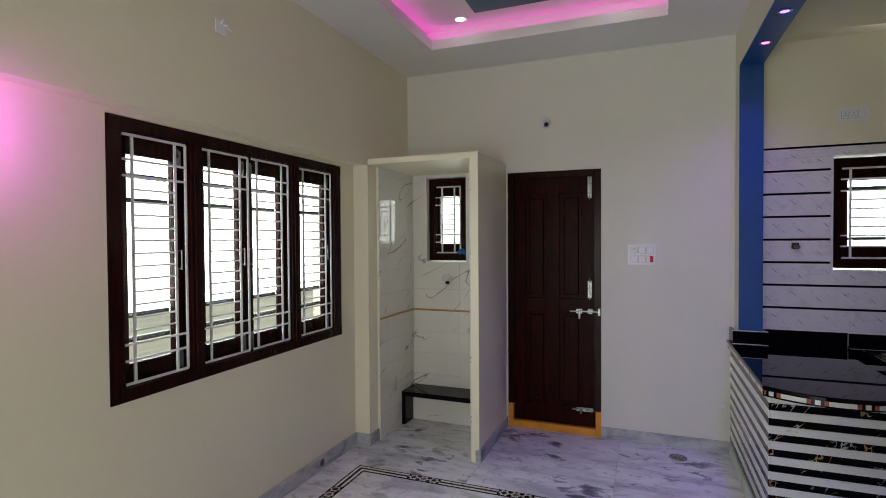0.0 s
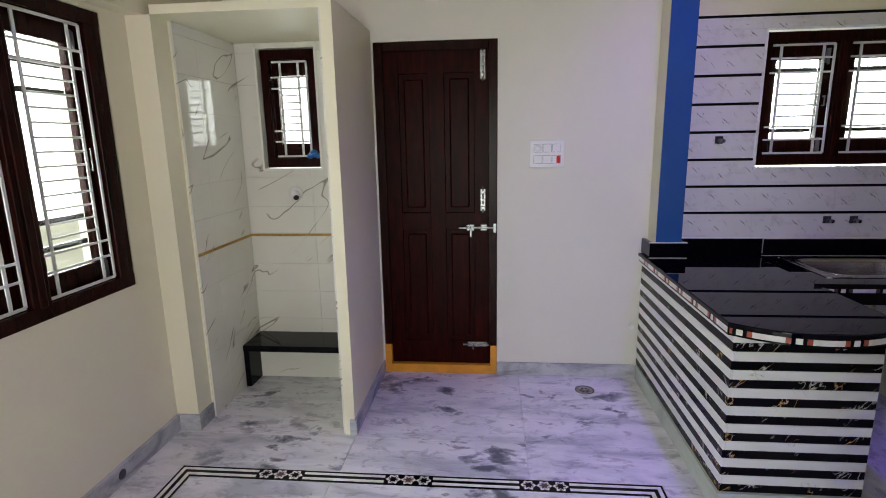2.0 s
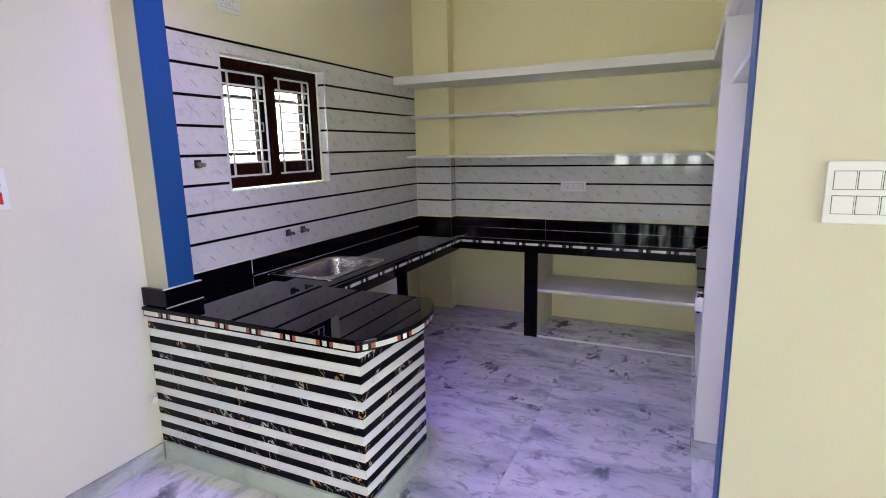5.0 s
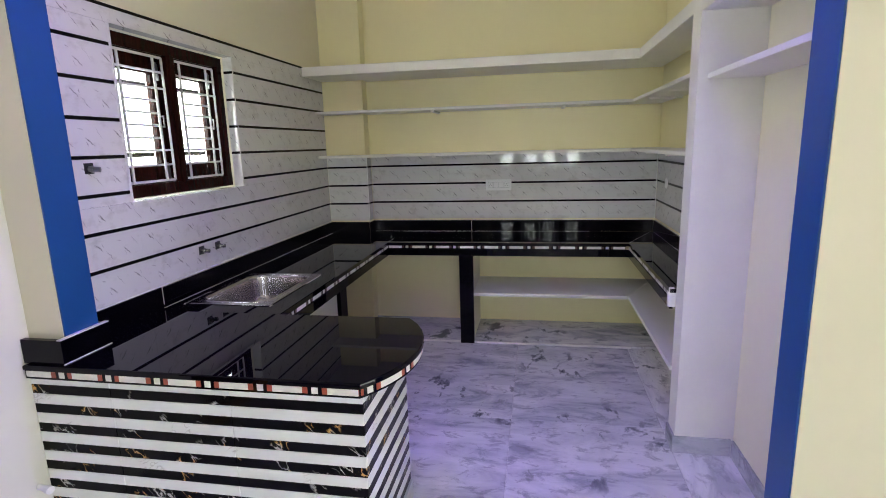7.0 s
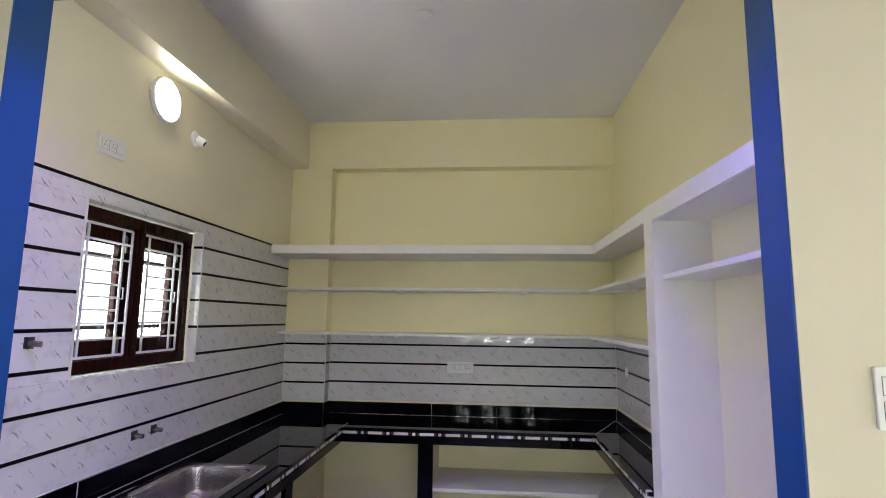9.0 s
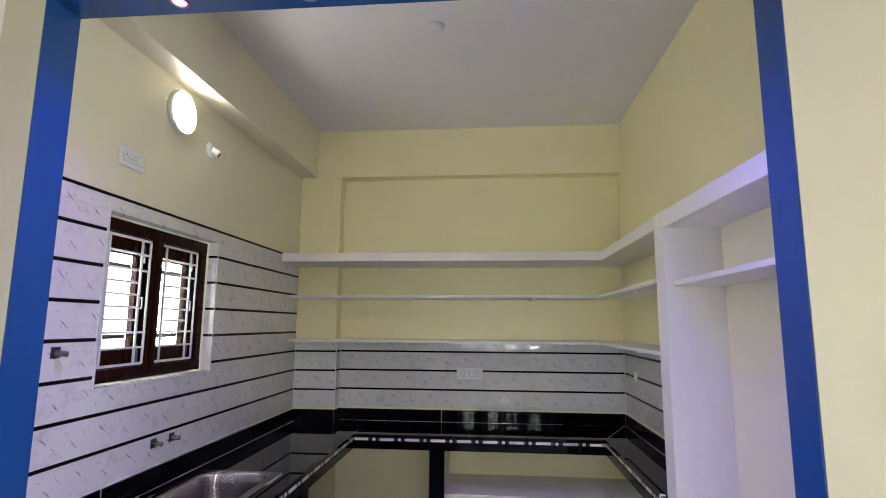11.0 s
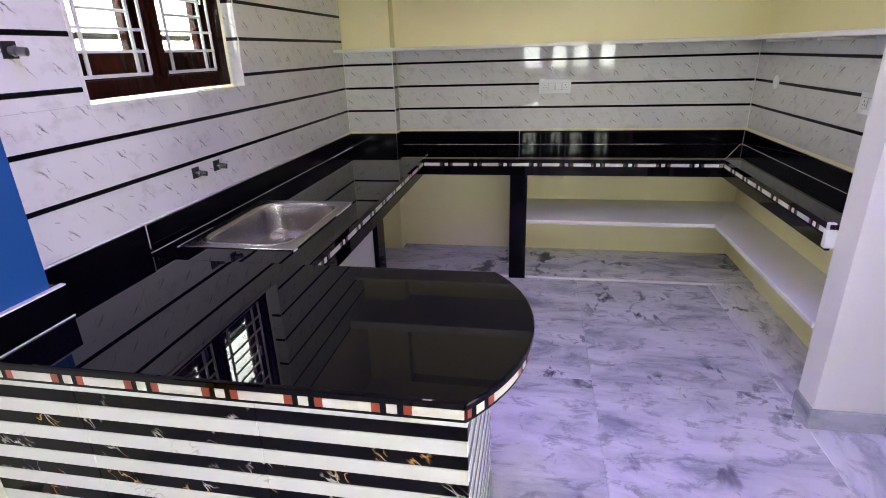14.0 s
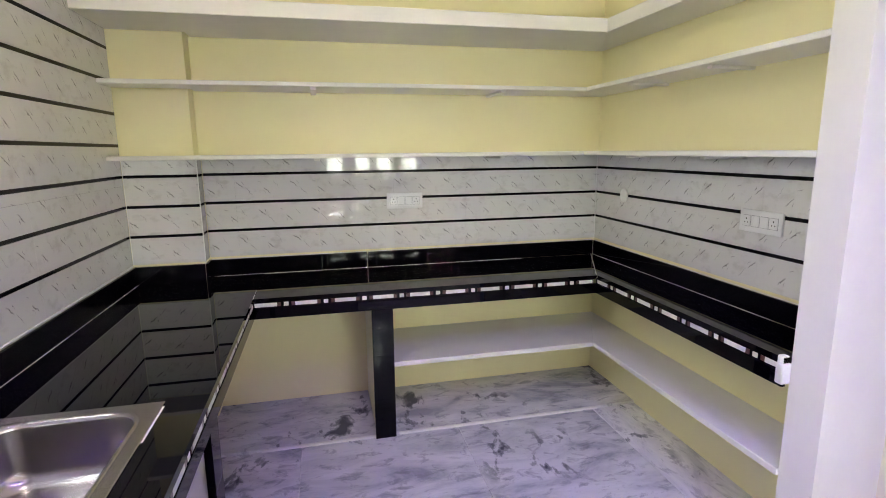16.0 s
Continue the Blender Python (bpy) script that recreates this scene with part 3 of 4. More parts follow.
ang = [math.atan2(2.985 - arc_c[1], 0.56 - arc_c[0]), math.atan2(2.985 - arc_c[1], 1.20 - arc_c[0])]


def arc(r, n=24):
    return [(arc_c[0] + r * math.cos(ang[0] + (ang[1] - ang[0]) * i / n), arc_c[1] + r * math.sin(ang[0] + (ang[1] - ang[0]) * i / n)) for i in range(n + 1)]


def rail(path, z0, z1, thick, bm):
    """A strip of some thickness that stands on a path of (x, y), to its left."""
    out = []
    for i, p in enumerate(path):
        a, b = path[max(0, i - 1)], path[min(len(path) - 1, i + 1)]
        d = Vector((b[0] - a[0], b[1] - a[1])).normalized()
        out.append((p[0] - d.y * thick, p[1] + d.x * thick))
    prism(bm, list(path) + out[::-1], z0, z1)


def along(path, s):
    """The point and direction at s metres along a path."""
    for a, b in zip(path, path[1:]):
        d = Vector((b[0] - a[0], b[1] - a[1]))
        if s <= d.length:
            d.normalize()
            return (a[0] + d.x * s, a[1] + d.y * s), d
        s -= d.length
    return path[-1], d


def mosaic(parent, path, z0, z1, side, accent):
    """Inlay along an edge: long white, accent, small white, accent; side is +1 where the room lies to the path's right."""
    total = sum(math.dist(a, b) for a, b in zip(path, path[1:]))
    s = 0.004
    while s < total - 0.03:
        for length, gap, mat, nm in ((0.105, 0.0, pale_inlay, "long_inlay"), (0.018, 0.014, accent, "accent_inlay"), (0.022, 0.014, pale_inlay, "small_inlay"), (0.018, 0.0, accent, "accent_inlay")):
            length = min(length, total - 0.004 - s)
            if length > 0.006:
                n = max(1, round(length / 0.03))
                pts = []
                for i in range(n + 1):
                    p, d = along(path, s + length * i / n)
                    pts.append((p[0] + d.y * 0.0015 * side, p[1] - d.x * 0.0015 * side))
                bm = bmesh.new()
                rail(pts, z0, z1, 0.003 * side, bm)
                part(nm, bm, mat, parent)
            s += length + gap


bar = empty("breakfast_bar", pose(0, 0, 0), "breakfast bar with black and white striped tiles and rounded black top", "counter")
bm = bmesh.new()
prism(bm, arc(arc_r)[::1] + [(1.20, NORTH - 0.026), (0.56, NORTH - 0.012)], 0.822, 0.840)
ed = [e for e in bm.edges if all(v.co.z > 0.83 for v in e.verts)]
bmesh.ops.bevel(bm, geom=ed, offset=0.006, segments=3, affect="EDGES", profile=0.5)
top = part("top", bm, granite, bar, "polished black granite top")
bm = bmesh.new()
prism(bm, arc(arc_r - 0.006) + [(1.194, NORTH - 0.026), (0.566, NORTH - 0.0125)], 0.788, 0.8218)
band = part("edge_band", bm, granite, bar, "black stone edge with inlay")
mosaic(band, [(0.566, NORTH - 0.014)] + arc(arc_r - 0.006), 0.796, 0.818, 1, terra)
body = boxes("body", putty, bar, (0.597, 1.14, 2.997, NORTH - 0.001, 0, 0.788))
boxes("plinth", plinth_marble, bar, (0.580, 0.5965, 2.980, NORTH - 0.016, 0, 0.098), (0.5966, 1.145, 2.980, 2.9965, 0, 0.098), bevel=0.002)
boxes("upstand_wrap", granite, bar, (0.578, 0.600, 4.088, NORTH - 0.001, 0.8405, 0.930), (0.6005, 0.7745, 4.088, 4.103, 0.8405, 0.9298), (0.775, 0.790, 4.088, NORTH - 0.025, 0.8405, 0.9301), bevel=0.0015)
boxes("cement_line", putty, bar, (0.577, 0.791, 4.0865, 4.1035, 0.9303, 0.934), (0.577, 0.791, 4.0855, 4.0878, 0.8402, 0.8435))

def pointing():
    """Rough white cement along the joints of the worktop, each run a slightly uneven strip."""
    rnd = random.Random(5)
    runs = (((1.29, NORTH - 0.0253, TOP + 0.0002), (3.47, NORTH - 0.0253, TOP + 0.0002), 0.0016), ((3.5958, 2.0, TOP - 0.0008), (3.5958, 3.87, TOP - 0.0008), 0.0018),
            ((3.050, 1.768, TOP), (3.596, 1.503, TOP), 0.0036), ((3.035, 3.600, TOP), (3.20, 3.601, TOP), 0.0035), ((2.15, RIGHT + 0.0255, TOP), (3.59, RIGHT + 0.0255, TOP), 0.0016))
    for a, b, w in runs:
        a, b = Vector(a), Vector(b)
        n = max(4, int((b - a).length / 0.03))
        side = (b - a).normalized().cross(Vector((0, 0, 1)))
        bm = bmesh.new()
        prev = None
        for i in range(n + 1):
            p = a.lerp(b, i / n)
            q = w * rnd.uniform(0.35, 1.0)
            row = [bm.verts.new(p + side * q * 0.5), bm.verts.new(p + Vector((0, 0, 0.0015))), bm.verts.new(p - side * q * 0.5)]
            if prev:
                for j in (0, 1):
                    bm.faces.new((prev[j], prev[j + 1], row[j + 1], row[j]))
            prev = row
        bmesh.ops.recalc_face_normals(bm, faces=bm.faces[:])
        part("cement_seam", bm, cement, counter, "thin white cement seam")


counter = empty("kitchen_counter", pose(0, 0, 0), "U-shaped polished black granite worktop with a mosaic edge", "worktop")
SX0, SX1, SY0, SY1 = 1.385, 1.955, 3.748, 4.14
left = walls("top", granite, [(1.2005, 3.608, CY, NORTH - 0.026, 0.803, TOP)], [(SX0, SX1, SY0, SY1, 0.7, 0.9)])
del left["kind"]
left.parent = counter
slabs = (
         ("back", ((KX, 3.605, RY - 0.10, CY - 0.002),)), ("right", ((1.812, 3.605, RIGHT + 0.026, RY - 0.001),)))
for nm, bs in slabs:
    bm = bmesh.new()
    for b in bs:
        if nm == "back":
            prism(bm, [(KX, RY), (KX + 0.002, RY), (3.60, 1.50), (3.605, 1.502), (3.605, CY - 0.002), (KX, CY - 0.002)], 0.803, TOP - 0.001)
        elif nm == "right":
            prism(bm, [(1.812, RIGHT + 0.026), (3.598, RIGHT + 0.026), (3.596, 1.4985), (KX - 0.004, RY - 0.001), (1.812, RY - 0.001)], 0.803, TOP)
    part("top", bm, granite, counter)
for nm, a, b in (("front", (3.04, CY), (1.2005, CY)), ("back", (KX, RY), (KX, CY)), ("side", (1.812, RY), (KX, RY))):
    d = Vector((b[0] - a[0], b[1] - a[1])).normalized()
    side = 1 if nm == "side" else -1
    if nm == "front":
        a, b, side = b, a, 1
        e = boxes("edge_band", granite, counter, (1.2005, KX + 0.006, CY + 0.004, CY + 0.02, 0.776, 0.8029))
        mosaic(e, [(1.21, CY + 0.004), (KX, CY + 0.004)], 0.780, 0.799, 1, dark_accent)
        boxes("apron", granite, counter, (1.2005, KX + 0.02, CY + 0.0005, CY + 0.018, 0.720, 0.7755), bevel=0.002)
    elif nm == "back":
        e = boxes("edge_band", granite, counter, (KX + 0.004, KX + 0.02, RY + 0.02, CY + 0.0035, 0.776, 0.8028))
        mosaic(e, [(KX + 0.004, CY), (KX + 0.004, RY + 0.02)], 0.780, 0.799, 1, dark_accent)
        boxes("apron", granite, counter, (KX + 0.0005, KX + 0.018, RY - 0.018, CY, 0.7205, 0.7754), bevel=0.002)
    else:
        e = boxes("edge_band", granite, counter, (1.812, KX + 0.02, RY - 0.02, RY - 0.004, 0.776, 0.8027))
        mosaic(e, [(KX, RY - 0.004), (1.82, RY - 0.004)], 0.780, 0.799, 1, dark_accent)
        boxes("apron", granite, counter, (1.812, KX, RY - 0.018, RY - 0.0005, 0.7198, 0.7753), bevel=0.002)
for dims in ((0.7905, 1.28, NORTH - 0.025, NORTH - 0.0125, TOP - 0.02, 0.9300), (1.284, 2.20, NORTH - 0.025, NORTH - 0.0125, TOP + 0.0004, 0.9262), (2.204, 3.495, NORTH - 0.025, NORTH - 0.0125, TOP + 0.0004, 0.9240),
             (3.478, 3.4905, 3.893, NORTH - 0.0255, TOP + 0.0004, 0.9238), (3.491, 3.608, 3.8805, 3.8925, TOP + 0.0004, 0.9225), (3.5960, 3.608, 3.0, 3.880, TOP + 0.0004, 0.9210),
             (3.5960, 3.608, RIGHT + 0.026, 2.996, TOP + 0.0004, 0.9200), (2.6, 3.595, RIGHT + 0.0125, RIGHT + 0.025, TOP + 0.0004, 0.9190), (1.812, 2.596, RIGHT + 0.0125, RIGHT + 0.025, TOP + 0.0004, 0.9180)):
    boxes("upstand", granite, counter, dims, bevel=0.0015)
boxes("cement_joint", cement, counter, (0.79, 3.47, NORTH - 0.0185, NORTH - 0.0115, 0.9302, 0.9352), (3.6075, 3.6090, RIGHT + 0.03, 3.88, 0.9212, 0.9245), (1.82, 3.59, RIGHT + 0.0115, RIGHT + 0.0130, 0.9192, 0.9225),
      (1.282, 1.2838, NORTH - 0.0255, NORTH - 0.0125, 0.842, 0.929), label="white cement pointing")
pointing()


def divider(x, y, along_x, mat):
    d = empty("counter_leg", pose(x, y, 0, 0, 0, 0 if along_x else 90), "black granite counter leg in front of a plastered divider", "counter support", "supports under the worktop")
    boxes("leg", granite, d, (-0.012, 0.012, -0.055, 0.055, 0, 0.7195), bevel=0.002)
    boxes("divider", mat, d, (0.013, 0.57 if along_x else 0.645, -0.045, 0.045, 0.0135 if along_x else 0, 0.7745))
    return d


divider(KX + 0.016, 2.978, True, wall_paint)
divider(2.035, CY + 0.016, False, white_paint)


def sink():
    s = empty("sink", pose((SX0 + SX1) / 2, (SY0 + SY1) / 2, TOP), "stainless steel kitchen sink set into the black worktop", "sink")
    def ring(hx, hy, r, z, n=6):
        pts = []
        for cx, cy, a0 in ((hx - r, hy - r, 0), (-hx + r, hy - r, 90), (-hx + r, -hy + r, 180), (hx - r, -hy + r, 270)):
            for i in range(n + 1):
                a = radians(a0 + 90 * i / n)
                pts.append((cx + r * math.cos(a), cy + r * math.sin(a), z))
        return pts
    rx, ry = 0.320, 0.229
    bx, by = 0.272, 0.182
    def loft(rings, closed):
        bm = bmesh.new()
        vs = [[bm.verts.new(p) for p in r] for r in rings]
        for a, b in zip(vs, vs[1:]):
            for i in range(len(a)):
                j = (i + 1) % len(a)
                bm.faces.new((a[i], b[i], b[j], a[j]))
        if closed:
            bm.faces.new(vs[-1])
        return bm
    part("rim", loft([ring(rx, ry, 0.006, 0.0006), ring(rx, ry, 0.006, 0.0030), ring(rx - 0.003, ry - 0.003, 0.006, 0.0040), ring(bx + 0.004, by + 0.004, 0.094, 0.0040)], False), steel, s)
    rings = [ring(bx + 0.004, by + 0.004, 0.094, 0.0040), ring(bx, by, 0.09, 0.001)]
    for k, (d, z) in enumerate(((0.002, -0.01), (0.008, -0.06), (0.015, -0.115), (0.021, -0.138), (0.032, -0.154), (0.048, -0.162), (0.075, -0.166))):
        rings.append(ring(bx - d, by - d, 0.088 - d * 0.4, z))
    rings.append(ring(0.05, 0.05, 0.049, -0.172))
    part("lip", loft([ring(bx + 0.016, by + 0.014, 0.10, 0.0040), ring(bx + 0.013, by + 0.011, 0.098, 0.0062), ring(bx + 0.008, by + 0.006, 0.096, 0.0066), ring(bx + 0.003, by + 0.003, 0.093, 0.0040)], False), steel, s)
    bowl = smooth(part("bowl", loft(rings, True), steel, s))
    bm = bmesh.new()
    lathe(bm, [(0.045, -0.1745), (0.045, -0.171), (0.036, -0.169), (0.030, -0.174)])
    part("drain", bm, chrome, s, "round steel drain")
    for dims in ((-0.326, -0.30, -0.236, -0.230, 0.0005, 0.0025), (0.10, 0.29, -0.234, -0.2295, 0.0005, 0.002), (-0.324, -0.10, 0.2292, 0.234, 0.0005, 0.002)):
        boxes("cement_smear", putty, s, dims)


sink()


# ---- shelves and the pier ----
def board(name, parent, outline, z0, z1):
    bm = bmesh.new()
    prism(bm, outline, z0, z1)
    bmesh.ops.bevel(bm, geom=[e for e in bm.edges if abs(e.verts[0].co.z - e.verts[1].co.z) < 1e-5], offset=0.003, segments=1, affect="EDGES")
    return part(name, bm, shelf_paint, parent)


def shelf(name, z0, z1, dx, y1, label):
    sh = empty(name, pose(0, 0, 0), label, "shelf", "wall shelves")
    board("back_board", sh, [(3.609, RIGHT + 0.011), (3.609, 3.889), (3.489, 3.889), (3.489, NORTH - 0.013), (dx, NORTH - 0.013), (dx, y1)], z0, z1)
    board("side_board", sh, [(3.6085, RIGHT + 0.011), (dx - 0.0005, y1), (1.811, y1), (1.811, RIGHT + 0.011)], z0, z1 - 0.0003)
    return sh


shelf("loft_shelf", 2.125, 2.195, 3.10, 1.74, "thick white painted loft shelf along two kitchen walls")
for z in (1.848, 1.487):
    sh = shelf("wall_shelf", z, z + 0.022, 3.30, 1.74, "thin white painted wall shelf along two kitchen walls" if z > 1.6 else "thin white painted wall shelf just above the kitchen tiles")
    for dims in ((3.33, 3.60, 3.25, 3.28), (3.33, 3.60, 2.22, 2.25), (2.90, 2.93, 1.49, 1.70), (2.35, 2.38, 1.49, 1.70)):
        boxes("bracket", shelf_paint, sh, (*dims, z - 0.014, z - 0.0005), bevel=0.003)
us = empty("under_shelf", pose(0, 0, 0), "white painted shelf under the black worktop", "shelf")
board("back_board", us, [(3.619, RIGHT + 0.001), (3.619, 2.932), (3.08, 2.932), (3.08, 1.75)], 0.385, 0.412)
board("side_board", us, [(3.6185, RIGHT + 0.001), (3.0795, 1.75), (1.811, 1.75), (1.811, RIGHT + 0.001)], 0.385, 0.4117)
walls("pier", shelf_paint, [(1.68, 1.81, RIGHT, 1.74, 0, 2.195), (ARCH_X1, 1.68, RIGHT, 1.70, 2.1105, 2.1948)])
board("loft_edge", None, [(ARCH_X1 + 0.0035, 1.7002), (ARCH_X1 + 0.0035, 1.7062), (1.6798, 1.7398), (1.6798, 1.7002)], 2.1107, 2.1946)["kind"] = "structure"
tagged(boxes("alcove_shelf", shelf_paint, None, (ARCH_X1 + 0.001, 1.679, RIGHT + 0.001, 1.70, 1.826, 1.850), bevel=0.003), "thin white painted shelf in the alcove beside the kitchen entrance", "shelf")


# ---- skirting ----
def skirt(*dims):
    return tagged(boxes("skirting", skirt_marble, None, dims, bevel=0.002), kind="structure")


SK = 0.091
skirt(WEST, WEST + 0.020, SOUTH, 3.463, 0, SK)
skirt(WEST, COL_X + 0.012, 3.463, 3.4749, 0.0, SK + 0.001)
skirt(COL_X, COL_X + 0.012, 3.475, 3.609, 0, SK)
skirt(NXR + 0.055, NXR + 0.067, NF - 0.001, NORTH - 0.012, 0, SK)
skirt(NXR + 0.030, NXR + 0.067, NF - 0.012, NF - 0.0012, 0, SK)
skirt(DR[1] + 0.001, 0.579, NORTH - 0.012, NORTH - 0.0002, 0, SK)
skirt(ARCH_X0 - 0.012, ARCH_X0, SOUTH, 1.699, 0, SK)
skirt(1.668, 1.6798, RIGHT + 0.012, 1.752, 0, SK)
skirt(1.6802, 1.812, 1.7402, 1.752, 0, SK)
skirt(ARCH_X1 + 0.001, 1.6678, RIGHT, RIGHT + 0.0118, 0, SK)
bm = bmesh.new()
lathe(bm, [(0.024, 0), (0.024, 0.0015), (0.020, 0.0022), (0.006, 0.0024)], pose(WEST + 0.0195, 3.0, 0.05, 0, 90, 0))
tagged(part("pipe_hole", bm, dark_plastic), "small round drain hole in the grey marble skirting", "drain")


# ---- wall plates ----
def plate(m, cols, rows, modules, label, red=None, pitch=(0.046, 0.058), border=(0.034, 0.036), key_size=(0.042, 0.048), seams=None):
    """A switch plate in local x and z that faces -y; modules names each cell: switch, socket, regulator."""
    cw, ch = pitch
    w, h = cols * cw + border[0], rows * ch + border[1]
    p = empty("switch_plate", m, label, "switch")
    boxes("cover", plastic, p, (-w / 2, w / 2, -0.010, 0, -h / 2, h / 2), bevel=0.003)
    k = 0
    for r in range(rows):
        for c in range(cols):
            x, z = (c - (cols - 1) / 2) * cw, ((rows - 1) / 2 - r) * ch
            a, b = key_size[0] / 2, key_size[1] / 2
            boxes("seam", seams or soft_grey, p, (x - a, x + a, -0.0106, -0.0095, z - b, z + b))
            kind = modules[k % len(modules)]
            k += 1
            g = 0.0014
            key = boxes("module", plastic, p, (x - a + g, x + a - g, -0.0128, -0.0100, z - b + g, z + b - g), bevel=0.0008)
            if (r, c) == red:
                boxes("indicator", red_neon, key, (x + 0.001, x + a - g - 0.0004, -0.0136, -0.0124, z - b + g + 0.001, z + b - g - 0.001), label="red neon indicator")
            if kind == "regulator":
                bm = bmesh.new()
                lathe(bm, [(0.018, 0), (0.018, 0.006), (0.016, 0.008)], pose(x, -0.0127, z, 90, 0, 0))
                smooth(part("knob", bm, plastic, key))
            if kind == "socket":
                for dx, dz, rr in ((0, 0.009, 0.0035), (-0.008, -0.007, 0.0028), (0.008, -0.007, 0.0028)):
                    bm = bmesh.new()
                    rod(bm, (x + dx, -0.0132, z + dz), (x + dx, -0.0120, z + dz), rr, 8)
                    part("pin_hole", bm, dark_plastic, key)
    return p


BIG = dict(pitch=(0.055, 0.068), border=(0.042, 0.024), key_size=(0.051, 0.049), seams=seam_grey)
plate(pose(-0.012, NORTH, 1.452), 3, 2, ["regulator", "switch", "switch", "switch", "switch", "switch"], "white six-module wall plate with a red indicator on the off-white wall", (1, 2), **BIG)
plate(pose(ARCH_X0, 1.408, 1.44, 0, 0, -90), 4, 2, ["switch"], "white eight-switch wall plate on the wall beside the kitchen arch", pitch=(0.051, 0.063), border=(0.028, 0.034), key_size=(0.048, 0.048), seams=seam_grey)
plate(pose(1.305, NORTH, 2.395), 3, 1, ["socket", "socket", "switch"], "white socket plate high on the cream kitchen wall")
plate(pose(EAST - 0.011, 2.76, 1.225, 0, 0, -90), 4, 1, ["socket", "switch", "switch", "socket"], "white socket plate on the striped kitchen tiles")
plate(pose(2.255, RIGHT + 0.011, 1.215, 0, 0, 180), 4, 1, ["socket", "switch", "switch", "socket"], "white socket plate on the tiles beside the pier")


def holder(m, label):
    """An angled lamp holder without its bulb; local -y points out of the wall."""
    h = empty("lamp_holder", m, label, "lamp holder", "empty lamp holders")
    bm = bmesh.new()
    lathe(bm, [(0.046, 0.0), (0.046, 0.006), (0.036, 0.014), (0.026, 0.018)], pose(0, 0, 0, 90, 0, 0))
    smooth(part("base", bm, plastic, h))
    tilt = pose(0, -0.010, 0, 120, 0, 25)
    bm = bmesh.new()
    lathe(bm, [(0.023, 0.0), (0.026, 0.012), (0.026, 0.045), (0.023, 0.050), (0.019, 0.050), (0.019, 0.042)], tilt)
    smooth(part("socket", bm, plastic, h))
    bm = bmesh.new()
    lathe(bm, [(0.0185, 0.040), (0.0185, 0.0515), (0.012, 0.0518), (0.011, 0.044)], tilt)
    part("contact", bm, dark_plastic, h, "black inner ring")
    return h


holder(pose(-0.75, NORTH, 2.52), "empty white lamp holder above the door")
holder(pose(1.967, NORTH, 2.665), "empty white lamp holder near the round panel lamp")
holder(pose(-1.603, NORTH - 0.011, 1.228), "empty white lamp holder under the niche window")
bm = bmesh.new()
lathe(bm, [(0.041, 0), (0.041, 0.003), (0.036, 0.006)], pose(3.277, RIGHT + 0.011, 1.245, -90, 0, 0))
tagged(smooth(part("cover_plate", bm, plastic)), "round white cover plate on the kitchen tiles", "wall fitting")
bm = bmesh.new()
lathe(bm, [(0.05, 0), (0.05, 0.005), (0.04, 0.012), (0.02, 0.014)], pose(1.892, 2.89, KIT_Z, 180, 0, 0))
tagged(smooth(part("ceiling_hook", bm, plastic)), "white round fan hook cover on the kitchen ceiling", "ceiling fitting")


def tap_point(x, z):
    t = empty("water_point", pose(x, NORTH - 0.012, z), "bare steel water pipe end in a cut hole in the tiles", "pipe", "water pipe ends")
    boxes("cutout", dark_plastic, t, (-0.022, 0.022, -0.0012, 0.004, -0.020, 0.024))
    bm = bmesh.new()
    rod(bm, (0.0, 0.0, 0.0), (0.012, -0.040, -0.004), 0.0115, 12)
    rod(bm, (0.0, -0.012, -0.001), (0.003, -0.018, -0.002), 0.015, 6)
    part("pipe_end", bm, chrome, t)


for x, z in ((0.980, 1.515), (1.635, 1.040), (1.783, 1.040)):
    tap_point(x, z)
stub = empty("pipe_stub", pose(0.545, NORTH, 0.362), "short white plastic pipe stub low on the cream wall", "pipe")
bm = bmesh.new()
rod(bm, (0, 0, 0), (-0.010, -0.055, 0.002), 0.011, 12)
rod(bm, (-0.008, -0.043, 0.0015), (-0.0135, -0.065, 0.002), 0.015, 12)
part("pipe", bm, plastic, stub)
end = empty("edge_block", pose(1.822, 1.752, 0.775), "white cement lump at the end of the worktop", "cement")
bm = bmesh.new()
box(bm, -0.016, 0.014, -0.012, 0.026, -0.045, 0.030, 0.006)
box(bm, -0.010, 0.016, -0.008, 0.020, 0.020, 0.055, 0.006)
part("lump", bm, putty, end)
bm = bmesh.new()
for a in range(3):
    rod(bm, (WEST + 0.12, 2.03 + 0.02 * a, 2.655), (WEST + 0.135, 2.035 + 0.03 * a, 2.68 - 0.02 * a), 0.004, 6)
box(bm, BEAM_X, BEAM_X + 0.006, 2.02, 2.09, 2.62, 2.69, 0.002)
tagged(part("wall_hook", bm, plastic), "open white junction point with short wires high on the wall", "wall fitting")
bm = bmesh.new()
lathe(bm, [(0.050, -0.003), (0.055, 0.001), (0.060, 0.0022), (0.040, 0.0024), (0.036, 0.0010)], pose(0.232, 4.06, 0.001))
drain = tagged(smooth(part("floor_drain", bm, steel)), "round steel floor drain in the white marble floor", "drain")
for i in range(6):
    a = radians(60 * i)
    boxes("slot", dark_plastic, drain, (0.232 + 0.022 * math.cos(a) - 0.006, 0.232 + 0.022 * math.cos(a) + 0.006, 4.06 + 0.022 * math.sin(a) - 0.004, 4.06 + 0.022 * math.sin(a) + 0.004, 0.0030, 0.0036))
bm = bmesh.new()
